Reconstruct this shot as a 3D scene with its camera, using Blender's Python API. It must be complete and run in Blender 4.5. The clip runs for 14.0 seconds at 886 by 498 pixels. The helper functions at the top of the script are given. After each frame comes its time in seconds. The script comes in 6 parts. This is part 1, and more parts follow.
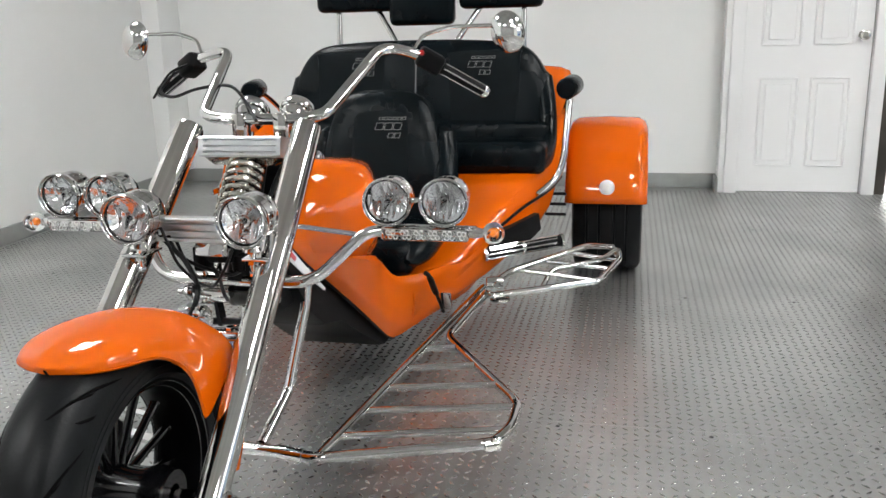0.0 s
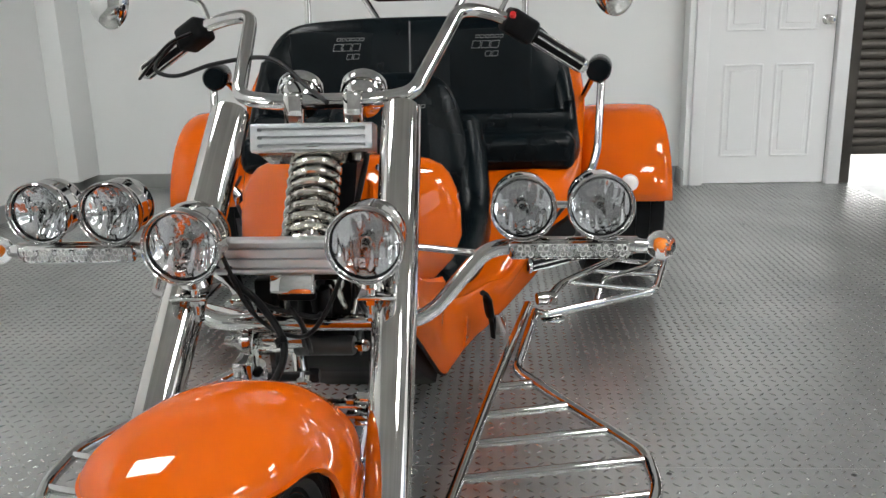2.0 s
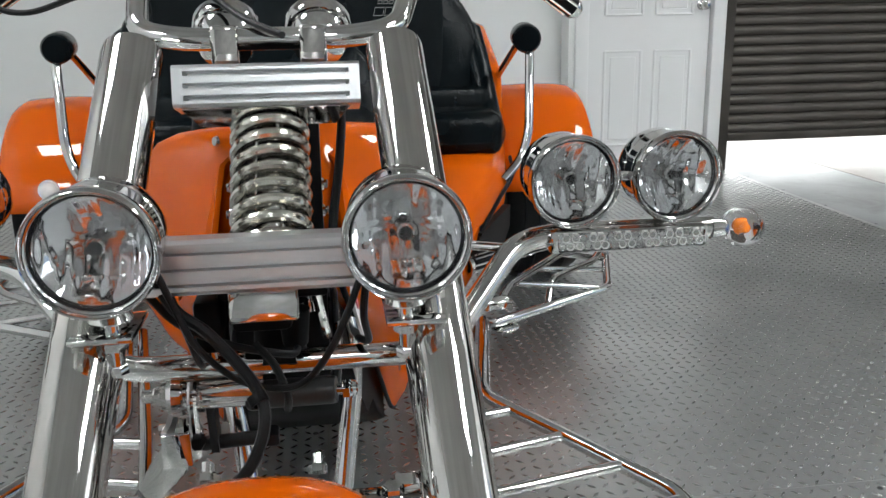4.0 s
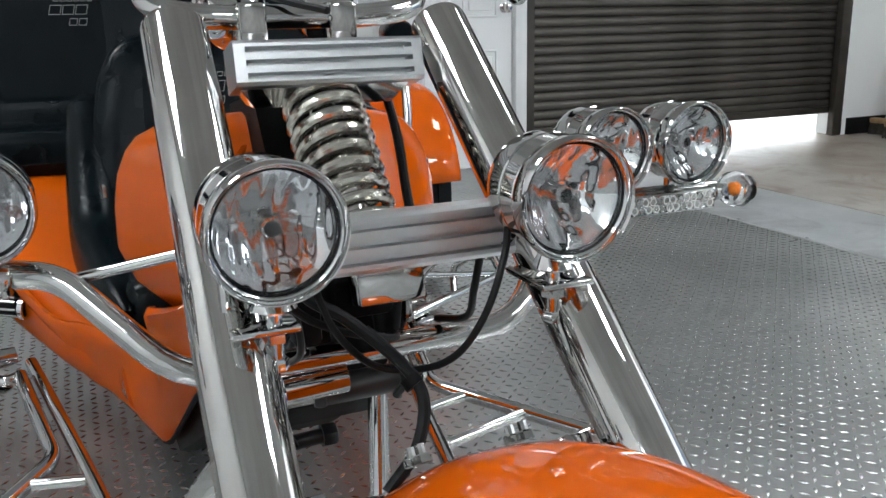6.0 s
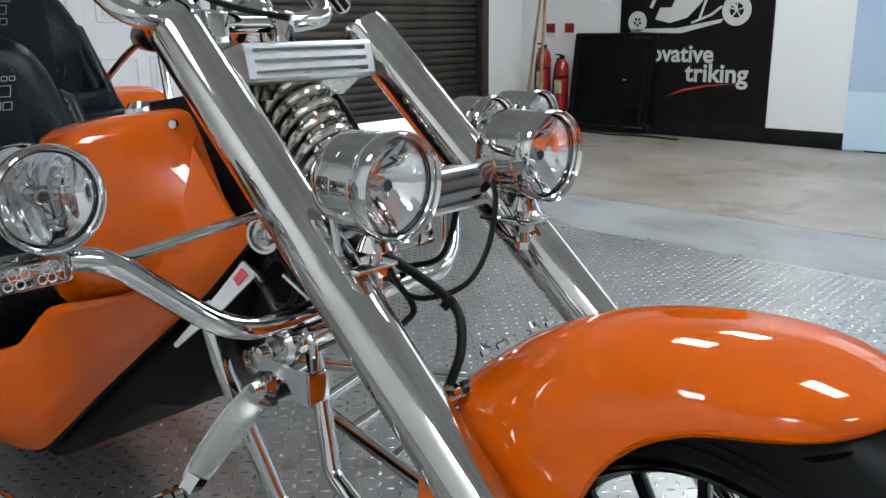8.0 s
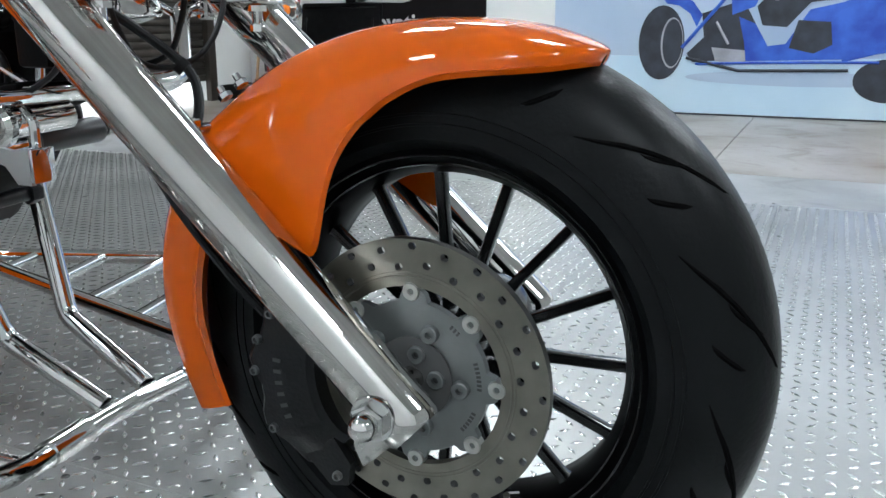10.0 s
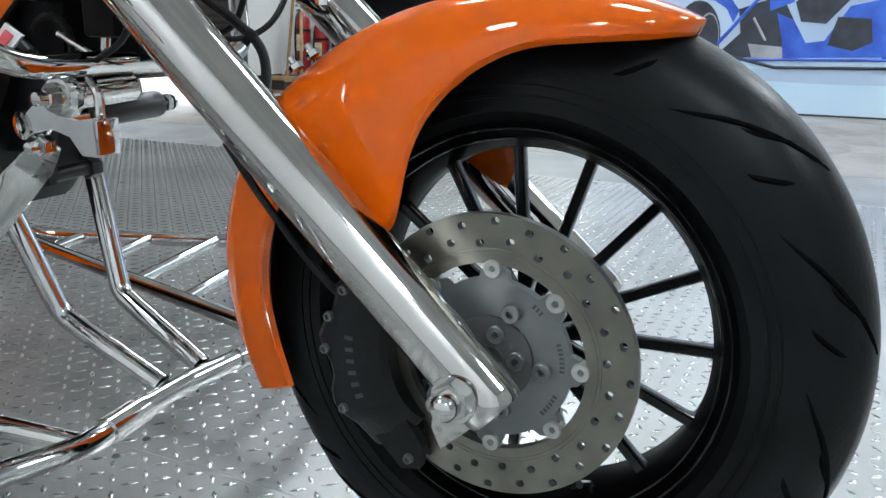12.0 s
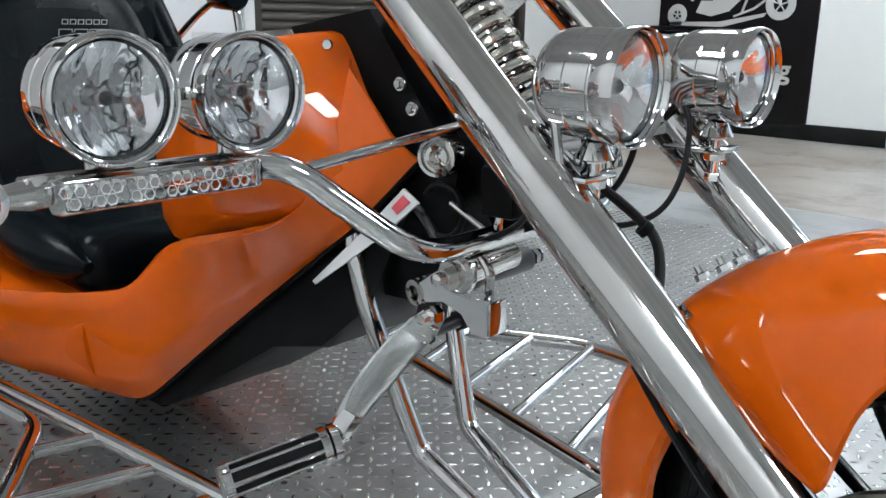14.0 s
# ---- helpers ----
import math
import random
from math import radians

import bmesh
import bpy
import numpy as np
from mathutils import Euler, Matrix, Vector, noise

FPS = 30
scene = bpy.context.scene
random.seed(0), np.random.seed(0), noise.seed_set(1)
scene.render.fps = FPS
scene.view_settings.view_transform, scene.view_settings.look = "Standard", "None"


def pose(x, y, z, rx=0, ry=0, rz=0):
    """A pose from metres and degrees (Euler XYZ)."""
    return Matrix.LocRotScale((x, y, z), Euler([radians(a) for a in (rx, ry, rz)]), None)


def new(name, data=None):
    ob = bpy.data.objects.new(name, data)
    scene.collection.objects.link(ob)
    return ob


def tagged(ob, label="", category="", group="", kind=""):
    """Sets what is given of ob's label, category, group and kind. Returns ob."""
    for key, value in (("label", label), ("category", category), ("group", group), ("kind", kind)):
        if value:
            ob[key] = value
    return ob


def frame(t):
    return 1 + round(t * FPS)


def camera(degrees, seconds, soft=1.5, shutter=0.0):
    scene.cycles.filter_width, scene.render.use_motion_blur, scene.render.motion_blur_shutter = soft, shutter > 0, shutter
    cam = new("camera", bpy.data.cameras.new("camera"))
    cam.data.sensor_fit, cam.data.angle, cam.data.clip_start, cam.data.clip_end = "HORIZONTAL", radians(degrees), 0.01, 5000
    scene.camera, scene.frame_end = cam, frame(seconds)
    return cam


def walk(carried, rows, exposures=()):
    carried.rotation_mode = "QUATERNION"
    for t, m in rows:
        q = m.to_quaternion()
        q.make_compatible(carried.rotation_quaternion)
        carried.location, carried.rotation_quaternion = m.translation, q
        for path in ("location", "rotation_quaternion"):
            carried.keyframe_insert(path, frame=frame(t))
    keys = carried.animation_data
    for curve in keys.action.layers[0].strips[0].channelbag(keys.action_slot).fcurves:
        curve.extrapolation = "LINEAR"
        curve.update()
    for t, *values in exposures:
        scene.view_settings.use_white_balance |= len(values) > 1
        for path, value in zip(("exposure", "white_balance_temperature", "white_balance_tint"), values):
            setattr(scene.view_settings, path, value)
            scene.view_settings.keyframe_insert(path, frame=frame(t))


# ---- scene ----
cam = camera(55.12, 14.0)
PATH = [
    (0.0, 0.8950, -1.2520, 1.1474, 75.026, 1.525, 12.071),
    (0.5, 0.7397, -1.1404, 1.1373, 74.865, 1.473, 9.855),
    (1.0, 0.5807, -1.0340, 1.1308, 74.722, 1.307, 7.806),
    (1.5, 0.4188, -0.9334, 1.1072, 74.764, 1.328, 5.822),
    (2.0, 0.3180, -0.8279, 1.0661, 74.803, 1.506, 3.482),
    (2.5, 0.2628, -0.6798, 1.0365, 74.757, 1.487, 0.685),
    (2.7, 0.2361, -0.6251, 1.0252, 74.740, 1.447, -0.302),
    (4.8, -0.0700, -0.3630, 0.9087, 75.145, 1.198, -11.714),
    (5.0, -0.1134, -0.3686, 0.9050, 75.256, 1.329, -12.467),
    (5.5, -0.1982, -0.3642, 0.9073, 74.953, 1.357, -15.946),
    (6.0, -0.2625, -0.3108, 0.9133, 75.116, 1.189, -23.639),
    (6.5, -0.3834, -0.2673, 0.9230, 74.903, 0.933, -31.471),
    (7.0, -0.4714, -0.2791, 0.9190, 75.068, 1.018, -37.494),
    (7.5, -0.6034, -0.2942, 0.9292, 74.987, 0.592, -43.085),
    (8.0, -0.7203, -0.2854, 0.9221, 75.070, 0.623, -47.961),
    (8.5, -0.8117, -0.2623, 0.8754, 75.311, 1.143, -53.689),
    (9.0, -0.8226, -0.3094, 0.8028, 75.446, 1.104, -59.558),
    (9.2, -0.7981, -0.3334, 0.7663, 75.374, 0.972, -61.408),
    (11.3, -0.8108, -0.3392, 0.5776, 75.024, -0.692, -67.260),
    (11.5, -0.8128, -0.3243, 0.5852, 75.102, -0.828, -66.804),
    (12.0, -0.8025, -0.2780, 0.6233, 74.911, -0.619, -64.001),
    (12.5, -0.7933, -0.2130, 0.6694, 74.973, -0.587, -60.306),
    (13.0, -0.7985, -0.1715, 0.7296, 74.962, -0.621, -57.126),
    (13.5, -0.8149, -0.1332, 0.7767, 75.197, -0.685, -52.654),
    (14.0, -0.8326, -0.1013, 0.8185, 75.086, -0.846, -47.210),
]
# exposure and white balance drift a little on the way
TONE = [(0.0, -0.01, 6380, 9), (2.5, -0.36, 6300, 7), (5.5, -0.40, 5980, 6), (7.5, -0.45, 5900, 6), (9.0, -0.36, 5800, 4), (11.5, -0.19, 5760, 4), (12.5, -0.12, 5790, 4), (14.0, -0.22, 5850, 6)]
walk(cam, [(row[0], pose(*row[1:])) for row in PATH], TONE)
# ------------------------------------------------------------ light
world = bpy.data.worlds.new("world")
scene.world = world
world.use_nodes = True
world.node_tree.nodes["Background"].inputs[0].default_value = (0.9, 0.95, 1.0, 1)
world.node_tree.nodes["Background"].inputs[1].default_value = 0.6

ROOM = Matrix.Translation((1.61, 4.58, 0))
LEFT, RIGHT, BACK, HIGH = -4.13, 4.15, -9.0, 3.1
RECESS, STEP_X = 0.16, -0.12   # the wall stands back to the west of the door


# ------------------------------------------------------------ materials
def material(name, color, rough=0.5, metal=0.0, coat=0.0, vary=0.0, scale=8.0, bump=0.0, bump_scale=60.0, rough_vary=0.0, color2=None, specular=0.5):
    """A principled material with stains at one scale and fine relief at another."""
    m = bpy.data.materials.new(name)
    m.use_nodes = True
    nodes, links = m.node_tree.nodes, m.node_tree.links
    b = nodes["Principled BSDF"]
    b.inputs["Base Color"].default_value = (*color, 1)
    b.inputs["Roughness"].default_value = rough
    b.inputs["Metallic"].default_value = metal
    b.inputs["Coat Weight"].default_value = coat
    b.inputs["Coat Roughness"].default_value = 0.03
    b.inputs["Specular IOR Level"].default_value = specular
    where = nodes.new("ShaderNodeTexCoord")
    if vary or color2 or rough_vary:
        n = nodes.new("ShaderNodeTexNoise")
        n.inputs["Scale"].default_value, n.inputs["Detail"].default_value = scale, 6
        links.new(where.outputs["Object"], n.inputs["Vector"])
        ramp = nodes.new("ShaderNodeMix")
        ramp.data_type = "RGBA"
        other = color2 or tuple(max(0, c * (1 - vary)) for c in color)
        first = color if color2 else tuple(min(1, c * (1 + vary)) for c in color)
        ramp.inputs[6].default_value, ramp.inputs[7].default_value = (*first, 1), (*other, 1)
        sharp = nodes.new("ShaderNodeMapRange")
        sharp.inputs[1].default_value, sharp.inputs[2].default_value = 0.35, 0.65
        links.new(n.outputs["Fac"], sharp.inputs[0])
        links.new(sharp.outputs[0], ramp.inputs[0])
        links.new(ramp.outputs[2], b.inputs["Base Color"])
        if rough_vary:
            r = nodes.new("ShaderNodeMapRange")
            r.inputs[3].default_value, r.inputs[4].default_value = max(0.02, rough - rough_vary), rough + rough_vary
            links.new(n.outputs["Fac"], r.inputs[0])
            links.new(r.outputs[0], b.inputs["Roughness"])
    if bump:
        f = nodes.new("ShaderNodeTexNoise")
        f.inputs["Scale"].default_value, f.inputs["Detail"].default_value = bump_scale, 4
        links.new(where.outputs["Object"], f.inputs["Vector"])
        bn = nodes.new("ShaderNodeBump")
        bn.inputs["Strength"].default_value, bn.inputs["Distance"].default_value = bump, 0.004
        links.new(f.outputs["Fac"], bn.inputs["Height"])
        links.new(bn.outputs[0], b.inputs["Normal"])
    return m


def stained(m, color, amount, scale, low, high):
    """Adds blotches of dirt with broken edges and thin scuffs over a material's colour."""
    nodes, links = m.node_tree.nodes, m.node_tree.links
    b = nodes["Principled BSDF"]
    before = b.inputs["Base Color"].links[0].from_socket
    where = nodes.new("ShaderNodeTexCoord")
    for size, detail, a, lo, hi in ((scale, 9, amount, low, high), (scale * 9, 5, amount * 0.5, low + 0.04, high + 0.06)):
        n = nodes.new("ShaderNodeTexNoise")
        n.inputs["Scale"].default_value, n.inputs["Detail"].default_value = size, detail
        n.inputs["Roughness"].default_value, n.inputs["Distortion"].default_value = 0.62, 0.8
        links.new(where.outputs["Object"], n.inputs["Vector"])
        r = nodes.new("ShaderNodeMapRange")
        r.inputs[1].default_value, r.inputs[2].default_value, r.inputs[4].default_value = lo, hi, a
        links.new(n.outputs["Fac"], r.inputs[0])
        mix = nodes.new("ShaderNodeMix")
        mix.data_type = "RGBA"
        mix.inputs[7].default_value = (*color, 1)
        links.new(r.outputs[0], mix.inputs[0])
        links.new(before, mix.inputs[6])
        before = mix.outputs[2]
    links.new(before, b.inputs["Base Color"])
    return m


def glowing(name, color, strength):
    m = bpy.data.materials.new(name)
    m.use_nodes = True
    b = m.node_tree.nodes["Principled BSDF"]
    b.inputs["Base Color"].default_value = (*color, 1)
    b.inputs["Emission Color"].default_value = (*color, 1)
    b.inputs["Emission Strength"].default_value = strength
    return m


def glass(name, color=(1, 1, 1), rough=0.0, bump=0.0):
    m = bpy.data.materials.new(name)
    m.use_nodes = True
    b = m.node_tree.nodes["Principled BSDF"]
    b.inputs["Base Color"].default_value = (*color, 1)
    b.inputs["Transmission Weight"].default_value = 1.0
    b.inputs["Roughness"].default_value = rough
    b.inputs["IOR"].default_value = 1.45
    return m


ORANGE = material("orange_paint", (0.60, 0.097, 0.001), 0.55, coat=0.70, vary=0.03, scale=3, specular=0.0)
CHROME = material("chrome", (0.63, 0.625, 0.615), 0.03, metal=1.0, vary=0.05, scale=6, rough_vary=0.025)
CHROME_SOFT = material("polished_steel", (0.60, 0.585, 0.565), 0.05, metal=1.0, vary=0.08, scale=9, rough_vary=0.025)
ALUMINIUM = material("billet_aluminium", (0.66, 0.67, 0.68), 0.33, metal=1.0, vary=0.05, scale=25)
SPRING_STEEL = material("spring_steel", (0.55, 0.53, 0.48), 0.2, metal=1.0, vary=0.15, scale=12)
LEATHER = material("black_leather", (0.0022, 0.0042, 0.0055), 0.22, specular=0.13, vary=0.3, scale=10, bump=0.2, bump_scale=220)
PERFORATED = material("perforated_leather", (0.0022, 0.0042, 0.0055), 0.34, specular=0.09, vary=0.2, scale=14, bump=0.6, bump_scale=520)
RUBBER = material("tyre_rubber", (0.0065, 0.0071, 0.008), 0.38, specular=0.14, color2=(0.0035, 0.0039, 0.0043), scale=11, bump=0.12, bump_scale=180)
GROOVE_SHADE = material("groove_shade", (0.002, 0.002, 0.002), 0.9, specular=0.05)
BLACK_GLOSS = material("black_gloss_paint", (0.0025, 0.0025, 0.003), 0.2, specular=0.35, coat=0.25, vary=0.2)
BLACK_PLASTIC = material("black_plastic", (0.005, 0.005, 0.0055), 0.46, specular=0.09, vary=0.3, scale=20, bump=0.1, bump_scale=300)
CABLE = material("black_cable", (0.006, 0.006, 0.0065), 0.42, specular=0.2, vary=0.2, scale=30)
RIM_PAINT = material("black_rim_paint", (0.002, 0.002, 0.0023), 0.35, specular=0.012, vary=0.2)
MARKER = material("frosted_marker", (0.75, 0.75, 0.73), 0.25, coat=0.6, vary=0.05, scale=60)
DISC = material("brake_disc_steel", (0.24, 0.23, 0.20), 0.30, metal=1.0, vary=0.12, scale=25, bump=0.05, bump_scale=300)
DISC_HUB = material("disc_carrier_alloy", (0.19, 0.20, 0.20), 0.42, metal=0.8, vary=0.12, scale=18, bump=0.1, bump_scale=200)
BOBBIN = material("bobbin_steel", (0.55, 0.55, 0.53), 0.35, metal=1.0, vary=0.1, scale=60)
CALIPER = material("black_caliper", (0.004, 0.004, 0.005), 0.34, specular=0.3, vary=0.3, scale=16, bump=0.15, bump_scale=240)
REFLECTOR = material("lamp_reflector", (0.87, 0.88, 0.90), 0.05, metal=1.0)
LENS = glass("clear_lens")
RED = material("red_plastic", (0.55, 0.01, 0.01), 0.3, coat=0.4)
WHITE = material("white_lettering", (0.55, 0.55, 0.53), 0.5)
BADGE = material("grey_badge_print", (0.32, 0.32, 0.31), 0.5)
STITCH = material("grey_stitching", (0.16, 0.16, 0.16), 0.6)
WALL = material("white_wall_paint", (0.78, 0.79, 0.78), 0.55, vary=0.02, scale=1.5, bump=0.05, bump_scale=90)
CEILING = material("grey_roof_lining", (0.52, 0.52, 0.51), 0.8, vary=0.1, scale=1.5)
HOUSING = material("white_lamp_housing", (0.7, 0.7, 0.7), 0.5)
WALL_FAR = material("grey_wall_paint", (0.33, 0.33, 0.325), 0.6, vary=0.1, scale=1.5)
PLATE_WORN = material("worn_lozenge_steel", (0.47, 0.475, 0.465), 0.27, metal=0.85, vary=0.15, scale=3)
SKIRT_GREY = material("grey_skirting_paint", (0.27, 0.28, 0.27), 0.4, vary=0.12, scale=6)
SKIRT_BLACK = material("black_skirting_paint", (0.008, 0.008, 0.008), 0.45, specular=0.15, vary=0.3, scale=6)
DOOR_PAINT = material("white_door_paint", (0.80, 0.80, 0.80), 0.35, vary=0.015, scale=2)
SHUTTER = material("galvanised_shutter", (0.082, 0.073, 0.064), 0.45, metal=0.6, vary=0.3, scale=2.5, rough_vary=0.08)
PLATE = material("grey_checker_plate", (0.41, 0.415, 0.405), 0.33, metal=0.75, vary=0.16, scale=1.6, rough_vary=0.10, bump=0.05, bump_scale=120)
CONCRETE = stained(material("painted_concrete", (0.36, 0.345, 0.32), 0.40, specular=0.35, color2=(0.24, 0.20, 0.155), scale=1.0, rough_vary=0.12, bump=0.06, bump_scale=40), (0.13, 0.085, 0.05), 0.6, 2.6, 0.52, 0.66)
CONCRETE_BLUE = stained(material("painted_concrete_strip", (0.33, 0.34, 0.34), 0.40, specular=0.35, color2=(0.24, 0.245, 0.245), scale=1.7, rough_vary=0.12, bump=0.06, bump_scale=40), (0.12, 0.11, 0.10), 0.45, 3.4, 0.53, 0.68)
# also painted in for the shade of disc holes and door gaps
SPOT = material("dark_fixing_and_shade", (0.05, 0.05, 0.05), 0.6)
WOOD = material("worn_broom_wood", (0.38, 0.24, 0.12), 0.5, vary=0.25, scale=14)
EXTINGUISHER = material("red_enamel", (0.30, 0.012, 0.012), 0.25, coat=0.5)
BANNER = material("black_banner_vinyl", (0.008, 0.007, 0.0075), 0.5, specular=0.12, vary=0.2, scale=4)
POSTER_SKY = material("poster_pale_blue", (0.36, 0.47, 0.66), 0.5, color2=(0.47, 0.57, 0.72), scale=0.9)
POSTER_GROUND = material("poster_white_blue", (0.50, 0.66, 0.82), 0.5, color2=(0.60, 0.74, 0.86), scale=1.2)
POSTER_BLUE = material("poster_blue", (0.02, 0.06, 0.42), 0.45, color2=(0.05, 0.14, 0.62), scale=6)
POSTER_DARK = material("poster_dark", (0.03, 0.035, 0.05), 0.5, vary=0.3, scale=9)
POSTER_GREY = material("poster_grey", (0.35, 0.36, 0.40), 0.5, vary=0.2, scale=9)
CORRUGATED = material("ribbed_black", (0.02, 0.02, 0.02), 0.35, vary=0.3, scale=20)
HOSE = material("grey_rubber_hose", (0.035, 0.036, 0.034), 0.5, specular=0.25, vary=0.2, scale=30, bump=0.2, bump_scale=300)
OUTSIDE = glowing("daylight_outside", (1.0, 0.98, 0.95), 6.0)
# glow for the added east window
WINDOW_GLOW = glowing("added_window_glow", (0.97, 0.98, 1.0), 1.8)
TUBE_LIGHT = glowing("lamp_diffuser", (1.0, 0.99, 0.97), 45.0)
LABEL_WHITE = material("white_sticker", (0.7, 0.7, 0.7), 0.4)
LABEL_CREAM = material("cream_label", (0.55, 0.45, 0.28), 0.5, vary=0.15, scale=40)
BRISTLE = material("dark_bristle", (0.035, 0.028, 0.022), 0.7, vary=0.3, scale=60)
LABEL_PINK = material("red_print", (0.6, 0.08, 0.1), 0.5)


# ------------------------------------------------------------ mesh helpers
def V(*a):
    return Vector(a)


def finish(name, bm, mat, sharp=35):
    me = bpy.data.meshes.new(name)
    bmesh.ops.recalc_face_normals(bm, faces=bm.faces)
    for f in bm.faces:
        f.smooth = True
    bm.to_mesh(me)
    bm.free()
    me.set_sharp_from_angle(angle=radians(sharp))
    for one in mat if isinstance(mat, (list, tuple)) else [mat]:
        me.materials.append(one)
    return me


def part(name, bm, mat, parent, label="", sharp=35):
    ob = new(name, finish(name, bm, mat, sharp))
    ob.parent = parent
    if label:
        ob["label"] = label
    return ob


def thing(name, label, category, m=Matrix(), group="", kind=""):
    ob = new(name)
    ob.empty_display_size = 0.05
    ob.matrix_world = m
    return tagged(ob, label, category, group, kind)


def single(name, bm, mat, label, category, m=Matrix(), group="", kind="", sharp=35):
    ob = new(name, finish(name, bm, mat, sharp))
    ob.matrix_world = m
    return tagged(ob, label, category, group, kind)


def structure(name, bm, mat, label, m=Matrix(), sharp=35):
    return single(name, bm, mat, label, "", m, kind="structure", sharp=sharp)


def join(*parts):
    """One bmesh out of several."""
    out = bmesh.new()
    for b in parts:
        me = bpy.data.meshes.new("joined")
        b.to_mesh(me)
        b.free()
        out.from_mesh(me)
        bpy.data.meshes.remove(me)
    return out


def moved(bm, m):
    bm.transform(m)
    return bm


def box(x0, x1, y0, y1, z0, z1, bevel=0.0, seg=2):
    bm = bmesh.new()
    bmesh.ops.create_cube(bm, size=1)
    bm.transform(Matrix.Translation(((x0 + x1) / 2, (y0 + y1) / 2, (z0 + z1) / 2)) @ Matrix.Diagonal((abs(x1 - x0), abs(y1 - y0), abs(z1 - z0), 1)))
    if bevel:
        bmesh.ops.bevel(bm, geom=bm.edges[:], offset=bevel, segments=seg, affect="EDGES", profile=0.5)
    return bm


def rings(loops, cap=True, close=True):
    """A skin over loops of equal length."""
    bm = bmesh.new()
    rows = [[bm.verts.new(p) for p in loop] for loop in loops]
    n = len(rows[0])
    for a, b in zip(rows, rows[1:]):
        for i in range(n if close else n - 1):
            j = (i + 1) % n
            bm.faces.new((a[i], a[j], b[j], b[i]))
    if cap and close:
        bm.faces.new(rows[0])
        bm.faces.new(rows[-1])
    return bm


def bent(points, fillet=0.04, steps=5):
    """A polyline with rounded corners."""
    pts = [Vector(p) for p in points]
    out = [pts[0]]
    for a, b, c in zip(pts, pts[1:], pts[2:]):
        u, w = (a - b), (c - b)
        d = min(fillet, u.length * 0.45, w.length * 0.45)
        p, q = b + u.normalized() * d, b + w.normalized() * d
        for k in range(steps + 1):
            t = k / steps
            out.append(p * (1 - t) ** 2 + b * 2 * t * (1 - t) + q * t ** 2)
    out.append(pts[-1])
    return out


def smooth_line(points, steps=8):
    """A Catmull-Rom curve through the points."""
    p = [Vector(a) for a in points]
    p = [2 * p[0] - p[1]] + p + [2 * p[-1] - p[-2]]
    out = []
    for a, b, c, d in zip(p, p[1:], p[2:], p[3:]):
        for k in range(steps):
            t = k / steps
            out.append(0.5 * (2 * b + (c - a) * t + (2 * a - 5 * b + 4 * c - d) * t * t + (3 * b - a - 3 * c + d) * t ** 3))
    out.append(p[-2])
    return out


def tube(points, r, seg=16, fillet=0.0, squash=1.0, cap=True, power=2.0):
    """A round bar along a line; r is one radius or one for each point."""
    pts = bent(points, fillet) if fillet else [Vector(p) for p in points]
    rad = r if isinstance(r, (list, tuple)) else [r] * len(pts)
    t0 = (pts[1] - pts[0]).normalized()
    side = t0.cross(V(0, 0, 1))
    if side.length < 0.1:
        side = t0.cross(V(0, 1, 0))
    side.normalize()
    loops, last = [], t0
    for i, p in enumerate(pts):
        t = (pts[min(i + 1, len(pts) - 1)] - pts[max(i - 1, 0)]).normalized()
        side = (last.rotation_difference(t) @ side).normalized()
        up = t.cross(side).normalized()
        last = t
        ring = []
        for k in range(seg):
            c, s = math.cos(2 * math.pi * k / seg), math.sin(2 * math.pi * k / seg)
            c, s = math.copysign(abs(c) ** (2 / power), c), math.copysign(abs(s) ** (2 / power), s)
            ring.append(p + rad[i] * (side * c + up * squash * s))
        loops.append(ring)
    return rings(loops, cap)


def lathe(profile, seg=32, origin=(0, 0, 0), axis=(0, 0, 1), cap=False):
    """Turns (radius, height) pairs round an axis."""
    m = Matrix.Translation(origin) @ V(0, 0, 1).rotation_difference(Vector(axis)).to_matrix().to_4x4()
    loops = [[m @ V(max(r, 1e-5) * math.cos(2 * math.pi * k / seg), max(r, 1e-5) * math.sin(2 * math.pi * k / seg), h) for k in range(seg)] for r, h in profile]
    bm = rings(loops, cap)
    bmesh.ops.remove_doubles(bm, verts=bm.verts, dist=2e-5)
    return bm


def nut(p, axis, r=0.009, h=0.008):
    return lathe([(0, 0), (r, 0), (r, h * 0.8), (r * 0.85, h), (0, h)], 6, p, axis)


def linear(keys, t):
    return float(np.interp(t, [k[0] for k in keys], [k[1] for k in keys]))


def mesh_from(name, verts, faces):
    me = bpy.data.meshes.new(name)
    me.from_pydata(verts, [], faces)
    me.update()
    return me


# ------------------------------------------------------------ the room
SHUT0, SHUT1, SHUTTOP = 0.86, 3.62, 2.6


def wall_with_holes(name, length0, length1, z1, holes, thick, m, label):
    """A wall along x from length0 to length1, its face at y = 0 and its body behind, with openings (x0, x1, z0, z1); west of length0 it stands back."""
    bits, x = [box(LEFT - 0.2, length0, RECESS, RECESS + thick, 0, z1), box(length0, length0 + 0.05, thick, RECESS + thick, 0, z1)], length0
    for a, b, c, d in sorted(holes):
        bits.append(box(x, a, 0, thick, 0, z1))
        bits.append(box(a, b, 0, thick, d, z1))
        if c > 0:
            bits.append(box(a, b, 0, thick, 0, c))
        x = b
    bits.append(box(x, length1, 0, thick, 0, z1))
    return structure(name, join(*bits), WALL, label, m)


